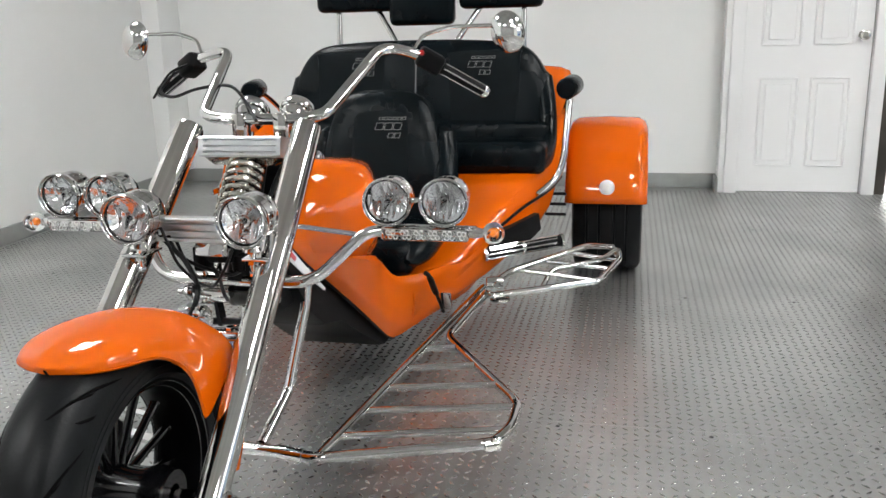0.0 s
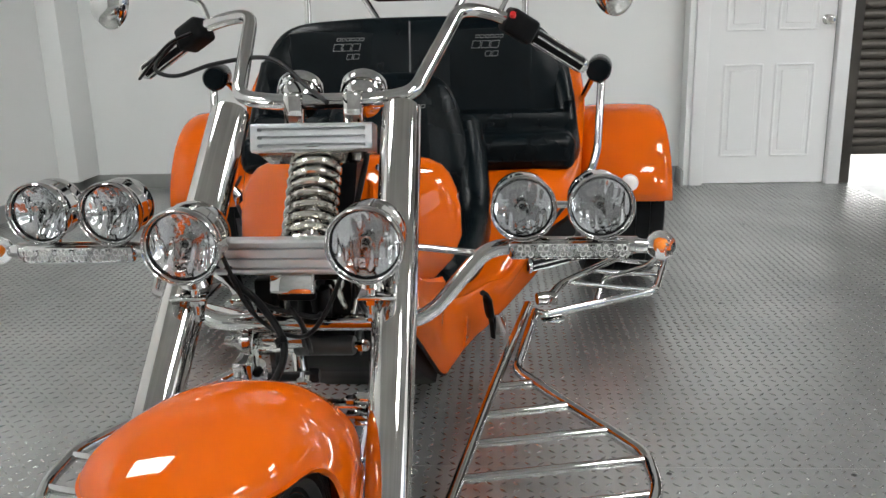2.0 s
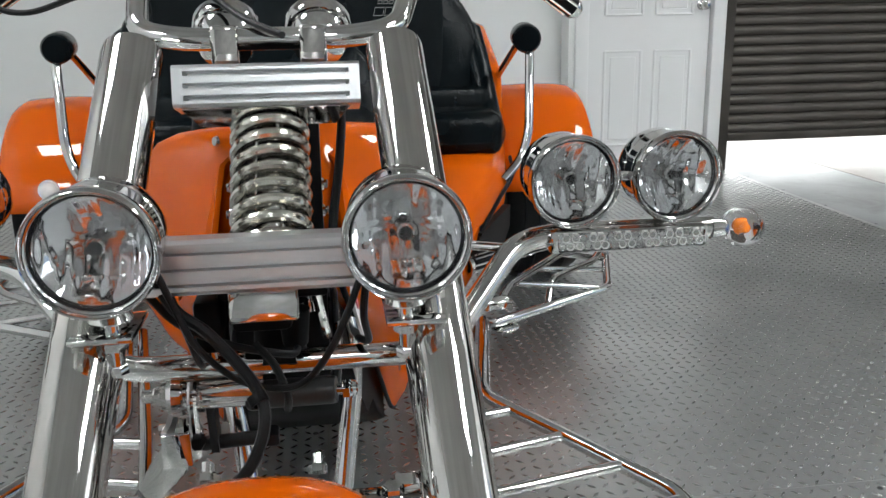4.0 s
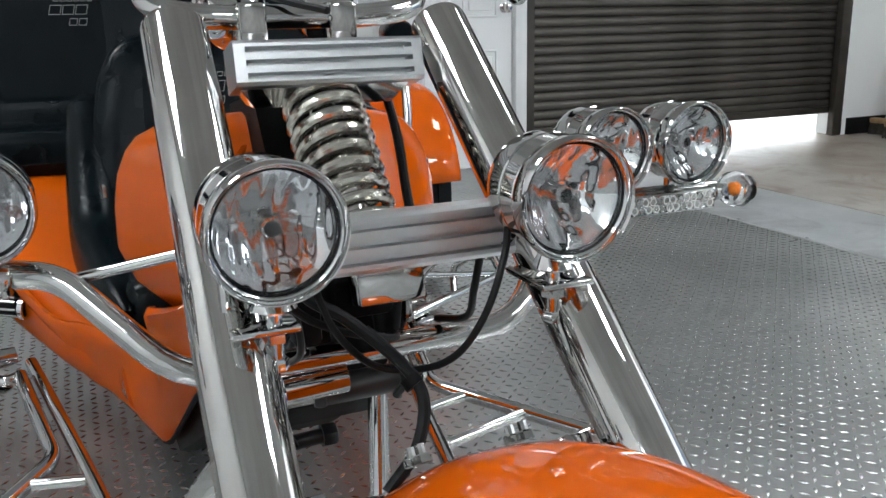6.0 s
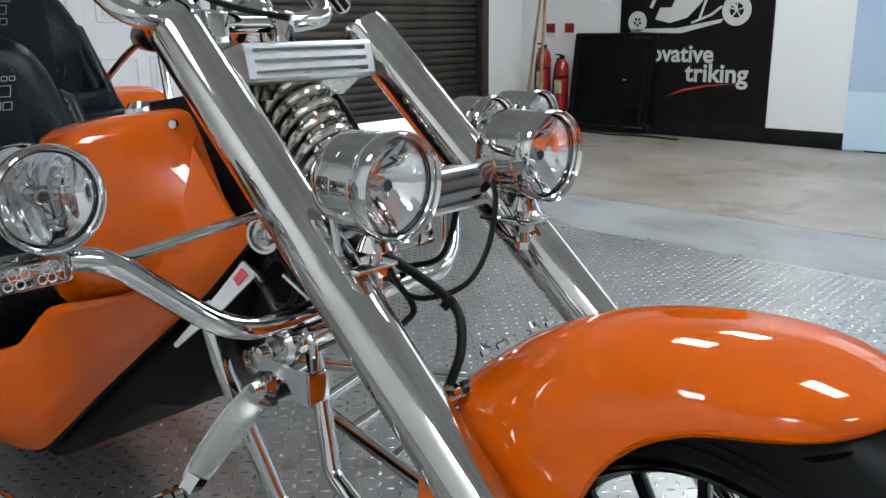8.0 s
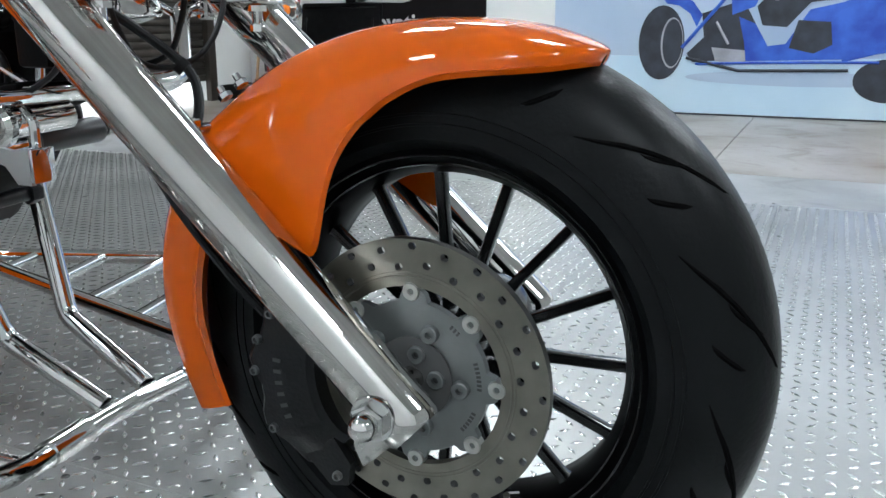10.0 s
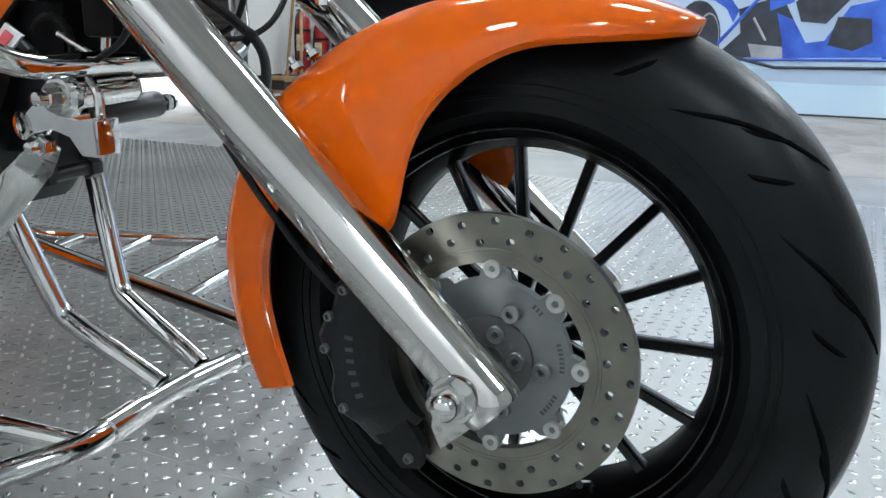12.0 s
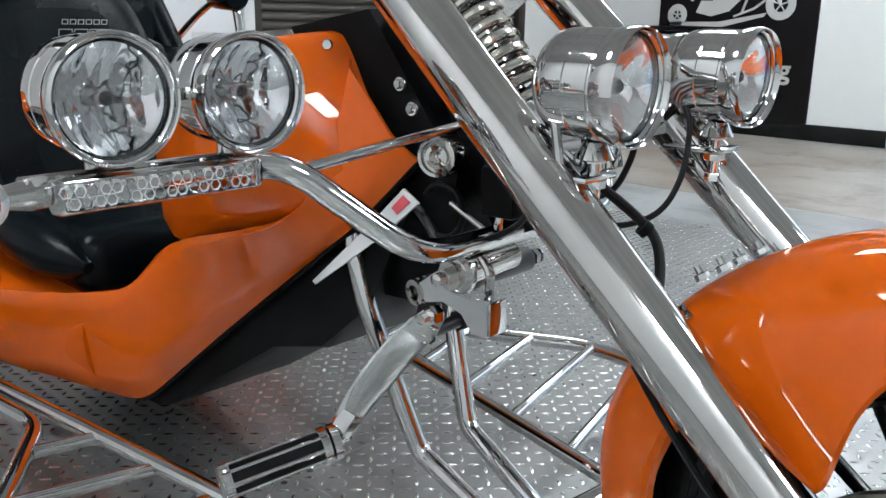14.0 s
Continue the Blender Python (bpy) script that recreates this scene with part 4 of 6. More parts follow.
def loft(sections, step=0.02, rounds=7):
    """Skin over (y, profile) sections, evenly sampled and then smoothed."""
    ys = [p[0] for p in sections]
    n = len(sections[0][1])
    count = int((ys[-1] - ys[0]) / step) + 1
    loops = []
    for i in range(count + 1):
        y = ys[0] + (ys[-1] - ys[0]) * i / count
        prof = [(float(np.interp(y, ys, [p[1][k][0] for p in sections])), float(np.interp(y, ys, [p[1][k][1] for p in sections]))) for k in range(n)]
        dense = []
        for a, b in zip(prof, prof[1:]):
            dense += [V(a[0] + (b[0] - a[0]) * t / 5, y, a[1] + (b[1] - a[1]) * t / 5) for t in range(5)]
        dense.append(V(prof[-1][0], y, prof[-1][1]))
        loops.append(dense + [V(-p.x, p.y, p.z) for p in reversed(dense[1:-1])])
    bm = rings(loops)
    for _ in range(rounds):
        bmesh.ops.smooth_vert(bm, verts=bm.verts, factor=0.5, use_axis_x=True, use_axis_y=False, use_axis_z=True)
    return bm


def tank_loop(z, nose, wide, back):
    """One level of the tank, all round: (y, half width) at the nose, the shoulder and the back."""
    right = [(0.0, nose[0] - 0.004), (nose[1] * 0.7, nose[0] - 0.002), (nose[1], nose[0] + 0.006)]
    for t in (0.25, 0.5, 0.75, 0.92):
        right.append((nose[1] + (wide[1] - nose[1]) * t + 0.010 * math.sin(math.pi * t), nose[0] + (wide[0] - nose[0]) * t))
    right += [(wide[1], wide[0] + 0.004), (wide[1] + 0.001, wide[0] + 0.03)]
    for t in (0.3, 0.6, 0.9):
        right.append((wide[1] + (back[1] - wide[1]) * t, wide[0] + 0.03 + (back[0] - wide[0] - 0.03) * t))
    right += [(back[1] * 0.85, back[0] + 0.004), (0.0, back[0] + 0.008)]
    # the top falls away towards the seat
    both = right + [(-x, y) for x, y in reversed(right[1:-1])]
    return [V(x + 0.008, y, z - 0.13 * max(0.0, y - 0.80) * max(0.0, z - 0.55) / 0.25) for x, y in both]


EDGE_STRIP = (((0.652, 0.615), (0.625, 0.600)), ((0.705, 0.561), (0.688, 0.545)), ((0.809, 0.464), (0.803, 0.460)))
PRINT = (((0.650, 0.607), (0.637, 0.600)), ((0.667, 0.589), (0.656, 0.582)))


def build_body():
    levels = [
        (0.465, (0.93, 0.090), (1.05, 0.140), (1.18, 0.125)),
        (0.500, (0.85, 0.092), (0.98, 0.160), (1.18, 0.145)),
        (0.540, (0.775, 0.086), (0.92, 0.186), (1.175, 0.152)),
        (0.580, (0.715, 0.076), (0.890, 0.214), (1.17, 0.156)),
        (0.630, (0.700, 0.068), (0.880, 0.232), (1.17, 0.155)),
        (0.690, (0.728, 0.066), (0.885, 0.230), (1.165, 0.152)),
        (0.735, (0.752, 0.064), (0.892, 0.222), (1.16, 0.150)),
        (0.768, (0.770, 0.062), (0.898, 0.208), (1.15, 0.145)),
        (0.788, (0.782, 0.060), (0.902, 0.192), (1.145, 0.138)),
        (0.802, (0.792, 0.056), (0.910, 0.165), (1.13, 0.122)),
        (0.810, (0.806, 0.046), (0.925, 0.125), (1.11, 0.095)),
        (0.814, (0.830, 0.030), (0.945, 0.070), (1.08, 0.055)),
    ]
    body = part("body_shell", rings([tank_loop(*row) for row in levels]), ORANGE, TRIKE, "glossy orange tank cover", 42)
    rear = [
        (1.300, [(0.0, 0.155), (0.190, 0.160), (0.226, 0.22), (0.232, 0.29), (0.215, 0.345), (0.10, 0.35), (0.0, 0.35)]),
        (1.400, [(0.0, 0.15), (0.205, 0.155), (0.242, 0.22), (0.250, 0.29), (0.226, 0.342), (0.10, 0.35), (0.0, 0.35)]),
        (1.480, [(0.0, 0.15), (0.225, 0.155), (0.275, 0.22), (0.286, 0.295), (0.256, 0.342), (0.12, 0.348), (0.0, 0.345)]),
        (1.560, [(0.0, 0.15), (0.250, 0.155), (0.330, 0.22), (0.350, 0.30), (0.310, 0.345), (0.14, 0.345), (0.0, 0.34)]),
        (1.760, [(0.0, 0.16), (0.320, 0.175), (0.430, 0.26), (0.460, 0.38), (0.420, 0.455), (0.20, 0.45), (0.0, 0.43)]),
        (1.960, [(0.0, 0.19), (0.420, 0.22), (0.540, 0.33), (0.570, 0.46), (0.530, 0.545), (0.28, 0.545), (0.0, 0.52)]),
        (2.180, [(0.0, 0.24), (0.470, 0.28), (0.590, 0.39), (0.615, 0.50), (0.590, 0.58), (0.34, 0.57), (0.0, 0.55)]),
        (2.420, [(0.0, 0.28), (0.470, 0.33), (0.590, 0.45), (0.645, 0.62), (0.650, 0.82), (0.36, 0.80), (0.0, 0.72)]),
        (2.700, [(0.0, 0.32), (0.450, 0.38), (0.580, 0.52), (0.630, 0.70), (0.658, 0.945), (0.36, 0.96), (0.0, 0.96)]),
        (3.050, [(0.0, 0.40), (0.400, 0.45), (0.500, 0.57), (0.540, 0.70), (0.520, 0.80), (0.30, 0.83), (0.0, 0.83)]),
    ]
    part("rear_body", loft(rear, 0.02, 4), ORANGE, TRIKE, "glossy orange rear body", 60)
    # the side panels: a diagonal lower edge from the tip by the steering head to the lowest corner
    low = [(0.070, 0.645, 0.650), (0.078, 0.680, 0.614), (0.092, 0.740, 0.553), (0.106, 0.800, 0.503), (0.122, 0.900, 0.424), (0.142, 1.030, 0.320), (0.158, 1.130, 0.236), (0.170, 1.195, 0.184), (0.182, 1.245, 0.166), (0.202, 1.36, 0.156), (0.234, 1.48, 0.156), (0.262, 1.56, 0.157), (0.325, 1.72, 0.172)]
    top = [(0.066, 0.774, 0.770), (0.092, 0.772, 0.700), (0.136, 0.785, 0.600), (0.160, 0.825, 0.556), (0.186, 0.905, 0.530), (0.188, 1.000, 0.505), (0.172, 1.110, 0.462), (0.188, 1.185, 0.395), (0.205, 1.245, 0.370), (0.240, 1.36, 0.349), (0.292, 1.48, 0.340), (0.352, 1.56, 0.343), (0.440, 1.72, 0.425)]
    low_line, top_line = smooth_line(low, 5), smooth_line(top, 5)
    for s in SIDES:
        loops = []
        for a, b in zip(low_line, top_line):
            row = []
            swell = 0.022 * min(1.0, (a - b).length / 0.2)
            for k in range(13):
                t = k / 12
                p = a.lerp(b, t)
                # nearly flat, turned in at the lower edge
                p.x += swell * min(1.0, t * 5.0) * (1 - 0.35 * t) - (0.010 if k == 12 else 0)
                row.append(V(p.x * s, p.y, p.z))
            loops.append(row)
        inner = [[V(p.x - s * 0.007, p.y + 0.003, p.z) for p in row] for row in loops]
        panel = rings([row + inside[::-1] for row, inside in zip(loops, inner)])
        part("side_panel", panel, ORANGE, TRIKE, "glossy orange side panel with a diagonal edge", 45)
        part("edge_seal", tube([(p.x * s - s * 0.004, p.y, p.z - 0.002) for p in low_line[:40]], 0.0045, 8), BLACK_PLASTIC, TRIKE)
        intake = bmesh.new()
        pts = [(0.43, 1.70, 0.40), (0.56, 1.93, 0.43), (0.565, 1.96, 0.36), (0.50, 1.80, 0.31), (0.415, 1.66, 0.34)]
        a = [intake.verts.new((s * (p[0] + 0.012), p[1], p[2])) for p in pts]
        b = [intake.verts.new((s * (p[0] - 0.05), p[1] + 0.02, p[2])) for p in pts]
        intake.faces.new(a)
        intake.faces.new(b)
        for k in range(5):
            intake.faces.new((a[k], a[(k + 1) % 5], b[(k + 1) % 5], b[k]))
        part("side_intake", intake, BLACK_PLASTIC, body)
        part("side_stripe", tube(smooth_line([(s * 0.435, 1.66, 0.415), (s * 0.52, 1.83, 0.47), (s * 0.600, 2.03, 0.50), (s * 0.632, 2.22, 0.52)], 6), 0.006, 8), BLACK_PLASTIC, body)
        part("fairing_bolt", lathe([(0, 0.004), (0.006, 0.004), (0.008, 0)], 10, (s * 0.085, 0.800, 0.788), (s, -0.8, 0.1)), CHROME_SOFT, body)
        part("side_badge", moved(box(-0.002, 0.002, -0.022, 0.022, -0.008, 0.008, 0.001), Matrix.Translation((s * 0.2335, 0.915, 0.705))), CHROME, body)
        part("edge_strip", rings([[V(s * (x + o), y, z) for o in (0, 0.004) for y, z in (q if o == 0 else q[::-1])] for x, q in ((0.085, EDGE_STRIP[0]), (0.094, EDGE_STRIP[1]), (0.109, EDGE_STRIP[2]))]), LABEL_WHITE, TRIKE, "pale pointed trim strip")
        part("strip_print", rings([[V(s * (x + o), y, z) for o in (0, 0.0015) for y, z in (q if o == 0 else q[::-1])] for x, q in ((0.0905, PRINT[0]), (0.0938, PRINT[1]))]), LABEL_PINK, TRIKE, "small red print")
    cap = part("fuel_cap", lathe([(0, 0.022), (0.028, 0.021), (0.034, 0.012), (0.040, 0.010), (0.042, 0)], 32, (0.008, 1.035, 0.780), (0, 0.15, 1)), CHROME, body, "chrome fuel cap")
    prof = [(0.66, 0.60), (0.70, 0.49), (0.735, 0.425), (0.800, 0.360), (0.90, 0.335), (1.06, 0.232), (1.20, 0.150), (1.9, 0.115), (1.9, 0.25), (1.25, 0.25), (1.0, 0.42), (0.72, 0.64)]
    wide = [0.058, 0.082, 0.094, 0.106, 0.118, 0.132, 0.152, 0.155, 0.155, 0.150, 0.115, 0.055]
    bm = rings([[V(w * k, y, z + (0.006 if abs(k) > 0.95 and z < 0.4 else 0)) for (y, z), w in zip(prof, wide)] for k in (-1, -0.88, 0.88, 1)])
    part("belly_pan", bm, BLACK_PLASTIC, TRIKE, "black plastic belly pan")
    head = [(0.575, 0.640), (0.590, 0.520), (0.640, 0.455), (0.74, 0.45), (0.80, 0.60), (0.90, 0.810), (0.735, 0.835)]
    part("steering_head", join(tube([(0, 0.70, 0.86), (0, 0.53, 0.56)], 0.030, 20), rings([[V(x, y + abs(x) * 0.25, z) for y, z in head] for x in (-0.056, -0.042, 0.042, 0.056)])), BLACK_PLASTIC, TRIKE, "black steering head casing")
    for s in SIDES:
        for y, z in ((0.690, 0.742), (0.668, 0.712), (0.640, 0.665)):
            part("head_bolt", join(lathe([(0, 0.003), (0.009, 0.003), (0.010, 0)], 14, (s * 0.056, y, z), (s, 0, 0)), nut((s * 0.058, y, z), (s, 0, 0), 0.0065, 0.006)), CHROME_SOFT, TRIKE)
        part("hose_loop", tube([(s * (0.064 + 0.002 * k / 14), 0.605 + 0.034 * math.cos(0.5 + k * 0.40), 0.590 + 0.034 * math.sin(0.5 + k * 0.40)) for k in range(15)], 0.0045, 10), CABLE, TRIKE)
        part("gear_rod", tube([(s * 0.066, 0.590, 0.603), (s * 0.066, 0.520, 0.572)], 0.0045, 10), CHROME, TRIKE)
        part("wiring_sleeve", tube(smooth_line([(s * 0.060, 0.70, 0.60), (s * 0.064, 0.65, 0.585), (s * 0.066, 0.61, 0.545), (s * 0.06, 0.60, 0.50)], 6), 0.0065, 10), CORRUGATED, TRIKE)
    # castings and links below the head
    part("link_casting", join(box(-0.045, 0.02, 0.47, 0.56, 0.625, 0.668, 0.008), tube([(0.02, 0.50, 0.64), (0.02, 0.50, 0.60)], [0.018, 0.014], 16), box(-0.085, -0.055, 0.48, 0.53, 0.60, 0.66, 0.006)), BLACK_PLASTIC, TRIKE)
    part("link_rod", tube([(0.045, 0.50, 0.66), (0.055, 0.53, 0.595)], 0.0055, 10), CHROME, TRIKE)
    part("link_rod", tube([(-0.075, 0.50, 0.63), (-0.072, 0.51, 0.585)], 0.0055, 10), CHROME, TRIKE)


def pad(outline, y0, y1, lean=0.0, pivot=(0, 0, 0), soft=0.035, puff=0.015):
    """A cushion from an outline of (x, z), with rounded edges, leaning back about pivot."""
    pts = [V(p[0], 0, p[1]) for p in outline]
    dense = []
    n = len(pts)
    for k in range(n):
        a, b, c, d = pts[k - 1], pts[k], pts[(k + 1) % n], pts[(k + 2) % n]
        for j in range(6):
            t = j / 6
            dense.append(0.5 * (2 * b + (c - a) * t + (2 * a - 5 * b + 4 * c - d) * t * t + (3 * b - a - 3 * c + d) * t ** 3))
    mid = sum(dense, V(0, 0, 0)) / len(dense)
    loops = []
    for y, inset in [(y0 - puff, 0.30), (y0 - puff * 0.8, 0.16), (y0, 0.05)] + [(y0 + soft * (1 - math.cos(a)), 0.05 * (1 - math.sin(a))) for a in (0.5, 1.0, 1.57)] + [(y1 - soft, 0.0), (y1, 0.05)]:
        loops.append([mid + (p - mid) * (1 - inset) + V(0, y, 0) for p in dense])
    bm = rings(loops)
    bm.transform(Matrix.Translation(pivot) @ Matrix.Rotation(radians(lean), 4, "X"))
    return bm


def badge(parent, m):
    """Three rows of plain marks in place of the maker's lettering."""
    for w, h, z, n, x0 in ((0.0135, 0.011, 0.040, 6, -0.050), (0.030, 0.026, 0.004, 3, -0.056), (0.021, 0.019, -0.026, 2, 0.000)):
        for k in range(n):
            x = x0 + k * (w + 0.004)
            o = 0.0013
            bar = join(box(x, x + w, -0.001, 0.001, z, z + o), box(x, x + w, -0.001, 0.001, z + h - o, z + h), box(x, x + o, -0.001, 0.001, z, z + h), box(x + w - o, x + w, -0.001, 0.001, z, z + h))
            bar.transform(m @ Matrix(((1, 0, 0.25, 0), (0, 1, 0, 0), (0, 0, 1, 0), (0, 0, 0, 1))))
            part("badge_mark", bar, BADGE, parent)


def build_seats():
    s0 = new("driver_seat")
    s0.parent = TRIKE
    out = [(-0.10, 0.0), (0.10, 0.0), (0.20, 0.08), (0.235, 0.22), (0.215, 0.38), (0.17, 0.50), (0.09, 0.545), (-0.09, 0.545), (-0.17, 0.50), (-0.215, 0.38), (-0.235, 0.22), (-0.20, 0.08)]
    part("backrest", pad(out, -0.045, 0.09, -14, (0, 1.74, 0.37)), LEATHER, s0, "black leather backrest")
    inner = [(-0.06, 0.06), (0.06, 0.06), (0.105, 0.12), (0.115, 0.26), (0.11, 0.40), (0.085, 0.47), (-0.085, 0.47), (-0.11, 0.40), (-0.115, 0.26), (-0.105, 0.12)]
    part("perforated_panel", pad(inner, -0.060, -0.03, -14, (0, 1.74, 0.37), 0.01, 0.004), PERFORATED, s0)
    part("seat_cushion", moved(box(-0.22, 0.22, 1.30, 1.80, 0.33, 0.46, 0.05, 4), Matrix()), LEATHER, s0)
    for s in SIDES:
        part("side_bolster", moved(tube(smooth_line([(s * 0.21, 1.30, 0.40), (s * 0.235, 1.50, 0.43), (s * 0.245, 1.68, 0.48), (s * 0.235, 1.80, 0.62), (s * 0.215, 1.87, 0.76)], 6), [0.010, 0.030, 0.042, 0.049] + [0.052] * 20 + [0.03], 18), Matrix()), LEATHER, s0)
        part("seam", tube([(s * 0.10, 1.745, 0.44), (s * 0.112, 1.80, 0.62), (s * 0.10, 1.86, 0.85)], 0.002, 6), STITCH, s0)
    # stitched arches on the backrest
    for s in SIDES:
        part("piping", tube(smooth_line([(s * 0.205, 1.775, 0.55), (s * 0.218, 1.80, 0.66), (s * 0.195, 1.835, 0.80), (s * 0.13, 1.855, 0.885), (0.0, 1.862, 0.905)], 6), 0.0028, 6), LEATHER, s0)
    badge(s0, Matrix.Translation((0.035, 1.770, 0.765)) @ Matrix.Rotation(radians(-14), 4, "X"))
    bench = new("rear_bench")
    bench.parent = TRIKE
    out = [(-0.52, -0.06), (-0.25, -0.06), (0.25, -0.06), (0.52, -0.06), (0.585, 0.10), (0.585, 0.26), (0.545, 0.42), (0.45, 0.52), (0.25, 0.545), (0.0, 0.55), (-0.25, 0.545), (-0.45, 0.52), (-0.545, 0.42), (-0.585, 0.26), (-0.585, 0.10)]
    part("backrest", pad(out, -0.05, 0.10, -9, (0, 2.36, 0.53), 0.05), LEATHER, bench, "wide black leather backrest")
    for s in SIDES:
        p = [(s * 0.29 + x, z) for x, z in ((-0.15, 0.22), (-0.11, 0.13), (0.0, 0.09), (0.11, 0.13), (0.15, 0.22), (0.158, 0.46), (0.135, 0.495), (-0.135, 0.495), (-0.158, 0.46))]
        part("perforated_panel", pad(p, -0.064, -0.03, -9, (0, 2.36, 0.53), 0.01, 0.004), PERFORATED, bench)
        part("seat_cushion", box(min(s * 0.008, s * 0.585), max(s * 0.008, s * 0.585), 2.05, 2.42, 0.548, 0.683, 0.045, 4), LEATHER, bench, "black leather seat cushion")
        badge(bench, Matrix.Translation((0.025 + s * 0.255, 2.3525, 0.955)) @ Matrix.Rotation(radians(-9), 4, "X"))
        part("bolster", tube(smooth_line([(s * 0.545, 2.08, 0.60), (s * 0.568, 2.16, 0.61), (s * 0.572, 2.28, 0.67), (s * 0.560, 2.37, 0.80), (s * 0.535, 2.43, 0.93)], 6), [0.02] + [0.038] * 23 + [0.02], 14), LEATHER, bench)
    for z, y in ((0.640, 2.0555), (0.590, 2.0510)):
        part("piping", tube([(-0.55, y, z), (0.55, y, z)], 0.0032, 8), LEATHER, bench)
    part("seat_base", box(-0.58, 0.58, 2.24, 2.44, 0.48, 0.74, 0.03), LEATHER, bench)
    part("centre_seam", tube([(0, 2.275, 0.62), (0, 2.33, 0.85), (0, 2.375, 1.06)], 0.003, 6), STITCH, bench)
    part("belt_button", box(0.325, 0.345, 2.27, 2.285, 0.705, 0.712, 0.002), RED, bench)
    rack = new("headrest_frame")
    rack.parent = TRIKE
    for s in SIDES:
        part("post", tube([(s * 0.43, 2.62, 0.85), (s * 0.43, 2.66, 1.36)], 0.013, 14), CHROME, rack)
        part("brace", tube([(s * 0.13, 2.56, 1.05), (s * 0.34, 2.70, 1.36)], 0.013, 14), CHROME, rack)
        part("side_headrest", box(min(s * 0.145, s * 0.52), max(s * 0.145, s * 0.52), 2.58, 2.66, 1.20, 1.40, 0.03, 3), LEATHER, rack, "black padded headrest")
    part("crossbar", tube([(-0.43, 2.66, 1.33), (0.43, 2.66, 1.33)], 0.013, 14), CHROME, rack)
    part("centre_headrest", box(-0.17, 0.13, 2.55, 2.63, 1.135, 1.38, 0.03, 3), LEATHER, rack, "black padded headrest")
    for s in SIDES:
        arm = new("armrest")
        arm.parent = TRIKE
        part("tube", tube(bent([(s * 0.56, 1.98, 0.49), (s * 0.63, 2.04, 0.545), (s * 0.655, 2.06, 0.62), (s * 0.672, 2.13, 0.87), (s * 0.665, 2.22, 0.90)], 0.05), 0.0135, 14), CHROME, arm)
        part("stay", tube(bent([(s * 0.66, 2.20, 0.885), (s * 0.655, 2.32, 0.83), (s * 0.60, 2.45, 0.70)], 0.05), 0.011, 12), CHROME, arm)
        part("roll_pad", lathe([(0, -0.075), (0.036, -0.072), (0.042, -0.06), (0.042, 0.06), (0.036, 0.072), (0, 0.075)], 24, (s * 0.668, 2.17, 0.888), (s * 0.15, 1, 0.05)), LEATHER, arm, "black padded armrest roll")


def build_rear_wheel(s):
    w = new("rear_wheel")
    w.parent = TRIKE
    w.location = (s * 0.815, 2.74, 0.318)
    R, W = 0.318, 0.152
    prof = [(0.20, -W * 0.9), (0.24, -W * 0.98), (0.285, -W), (0.306, -W * 0.95), (0.315, -W * 0.86)]
    for x in (-0.085, -0.032, 0.032, 0.085):
        prof += [(R, x - 0.006), (R - 0.008, x - 0.005), (R - 0.008, x + 0.005), (R, x + 0.006)]
    prof += [(0.315, W * 0.86), (0.306, W * 0.95), (0.285, W), (0.24, W * 0.98), (0.20, W * 0.9)]
    part("tyre", lathe(prof, 72, axis=(1, 0, 0)), RUBBER, w, "wide black rear tyre")
    part("rim", lathe([(0.20, -0.13), (0.205, -0.135), (0.18, -0.1), (0.17, 0), (0.18, 0.1), (0.205, 0.135), (0.20, 0.13), (0.05, 0.06), (0, 0.06)], 48, axis=(1, 0, 0)), ALUMINIUM, w)


def build_rear_fender(s):
    n, x0, x1 = 30, 0.635, 0.985
    c = V(0, 2.74, 0.318)
    rows = []
    for i in range(n + 1):
        th = radians(-81 + 167 * i / n)
        r = 0.384 + 0.004 * math.cos(th)
        row = []
        prof = [(x0, 0.10), (x0, 0.045), (x0 + 0.012, 0.018), (x0 + 0.04, 0.003), (x0 + 0.09, 0.0), ((x0 + x1) / 2, -0.003), (x1 - 0.09, 0.0), (x1 - 0.04, 0.003), (x1 - 0.012, 0.018), (x1, 0.045), (x1, 0.10)]
        for x, d in prof:
            rr = r - d
            row.append(V(s * x, c.y + rr * math.sin(th), c.z + rr * math.cos(th)))
        rows.append(row)
    bm = rings(rows, False, False)
    f = part("rear_fender", bm, ORANGE, TRIKE, "glossy orange rear mudguard", 45)
    solid = f.modifiers.new("thickness", "SOLIDIFY")
    solid.thickness = 0.006
    for k in range(3):
        part("vent_fin", moved(box(-0.045, 0.045, -0.012, 0.012, -0.006, 0.006, 0.003), Matrix.Translation((s * 0.600, 2.36, 0.330 + 0.045 * k)) @ Matrix.Rotation(radians(-18), 4, "X")), BLACK_PLASTIC, f, "black vent fin")
    part("side_marker", lathe([(0, 0.009), (0.015, 0.008), (0.025, 0.004), (0.0275, 0.001), (0.031, 0.002), (0.033, -0.002), (0.033, -0.008)], 28, (s * 0.815, 2.370, 0.448), (0, -1, 0.15)), MARKER, f, "pale round marker lamp")


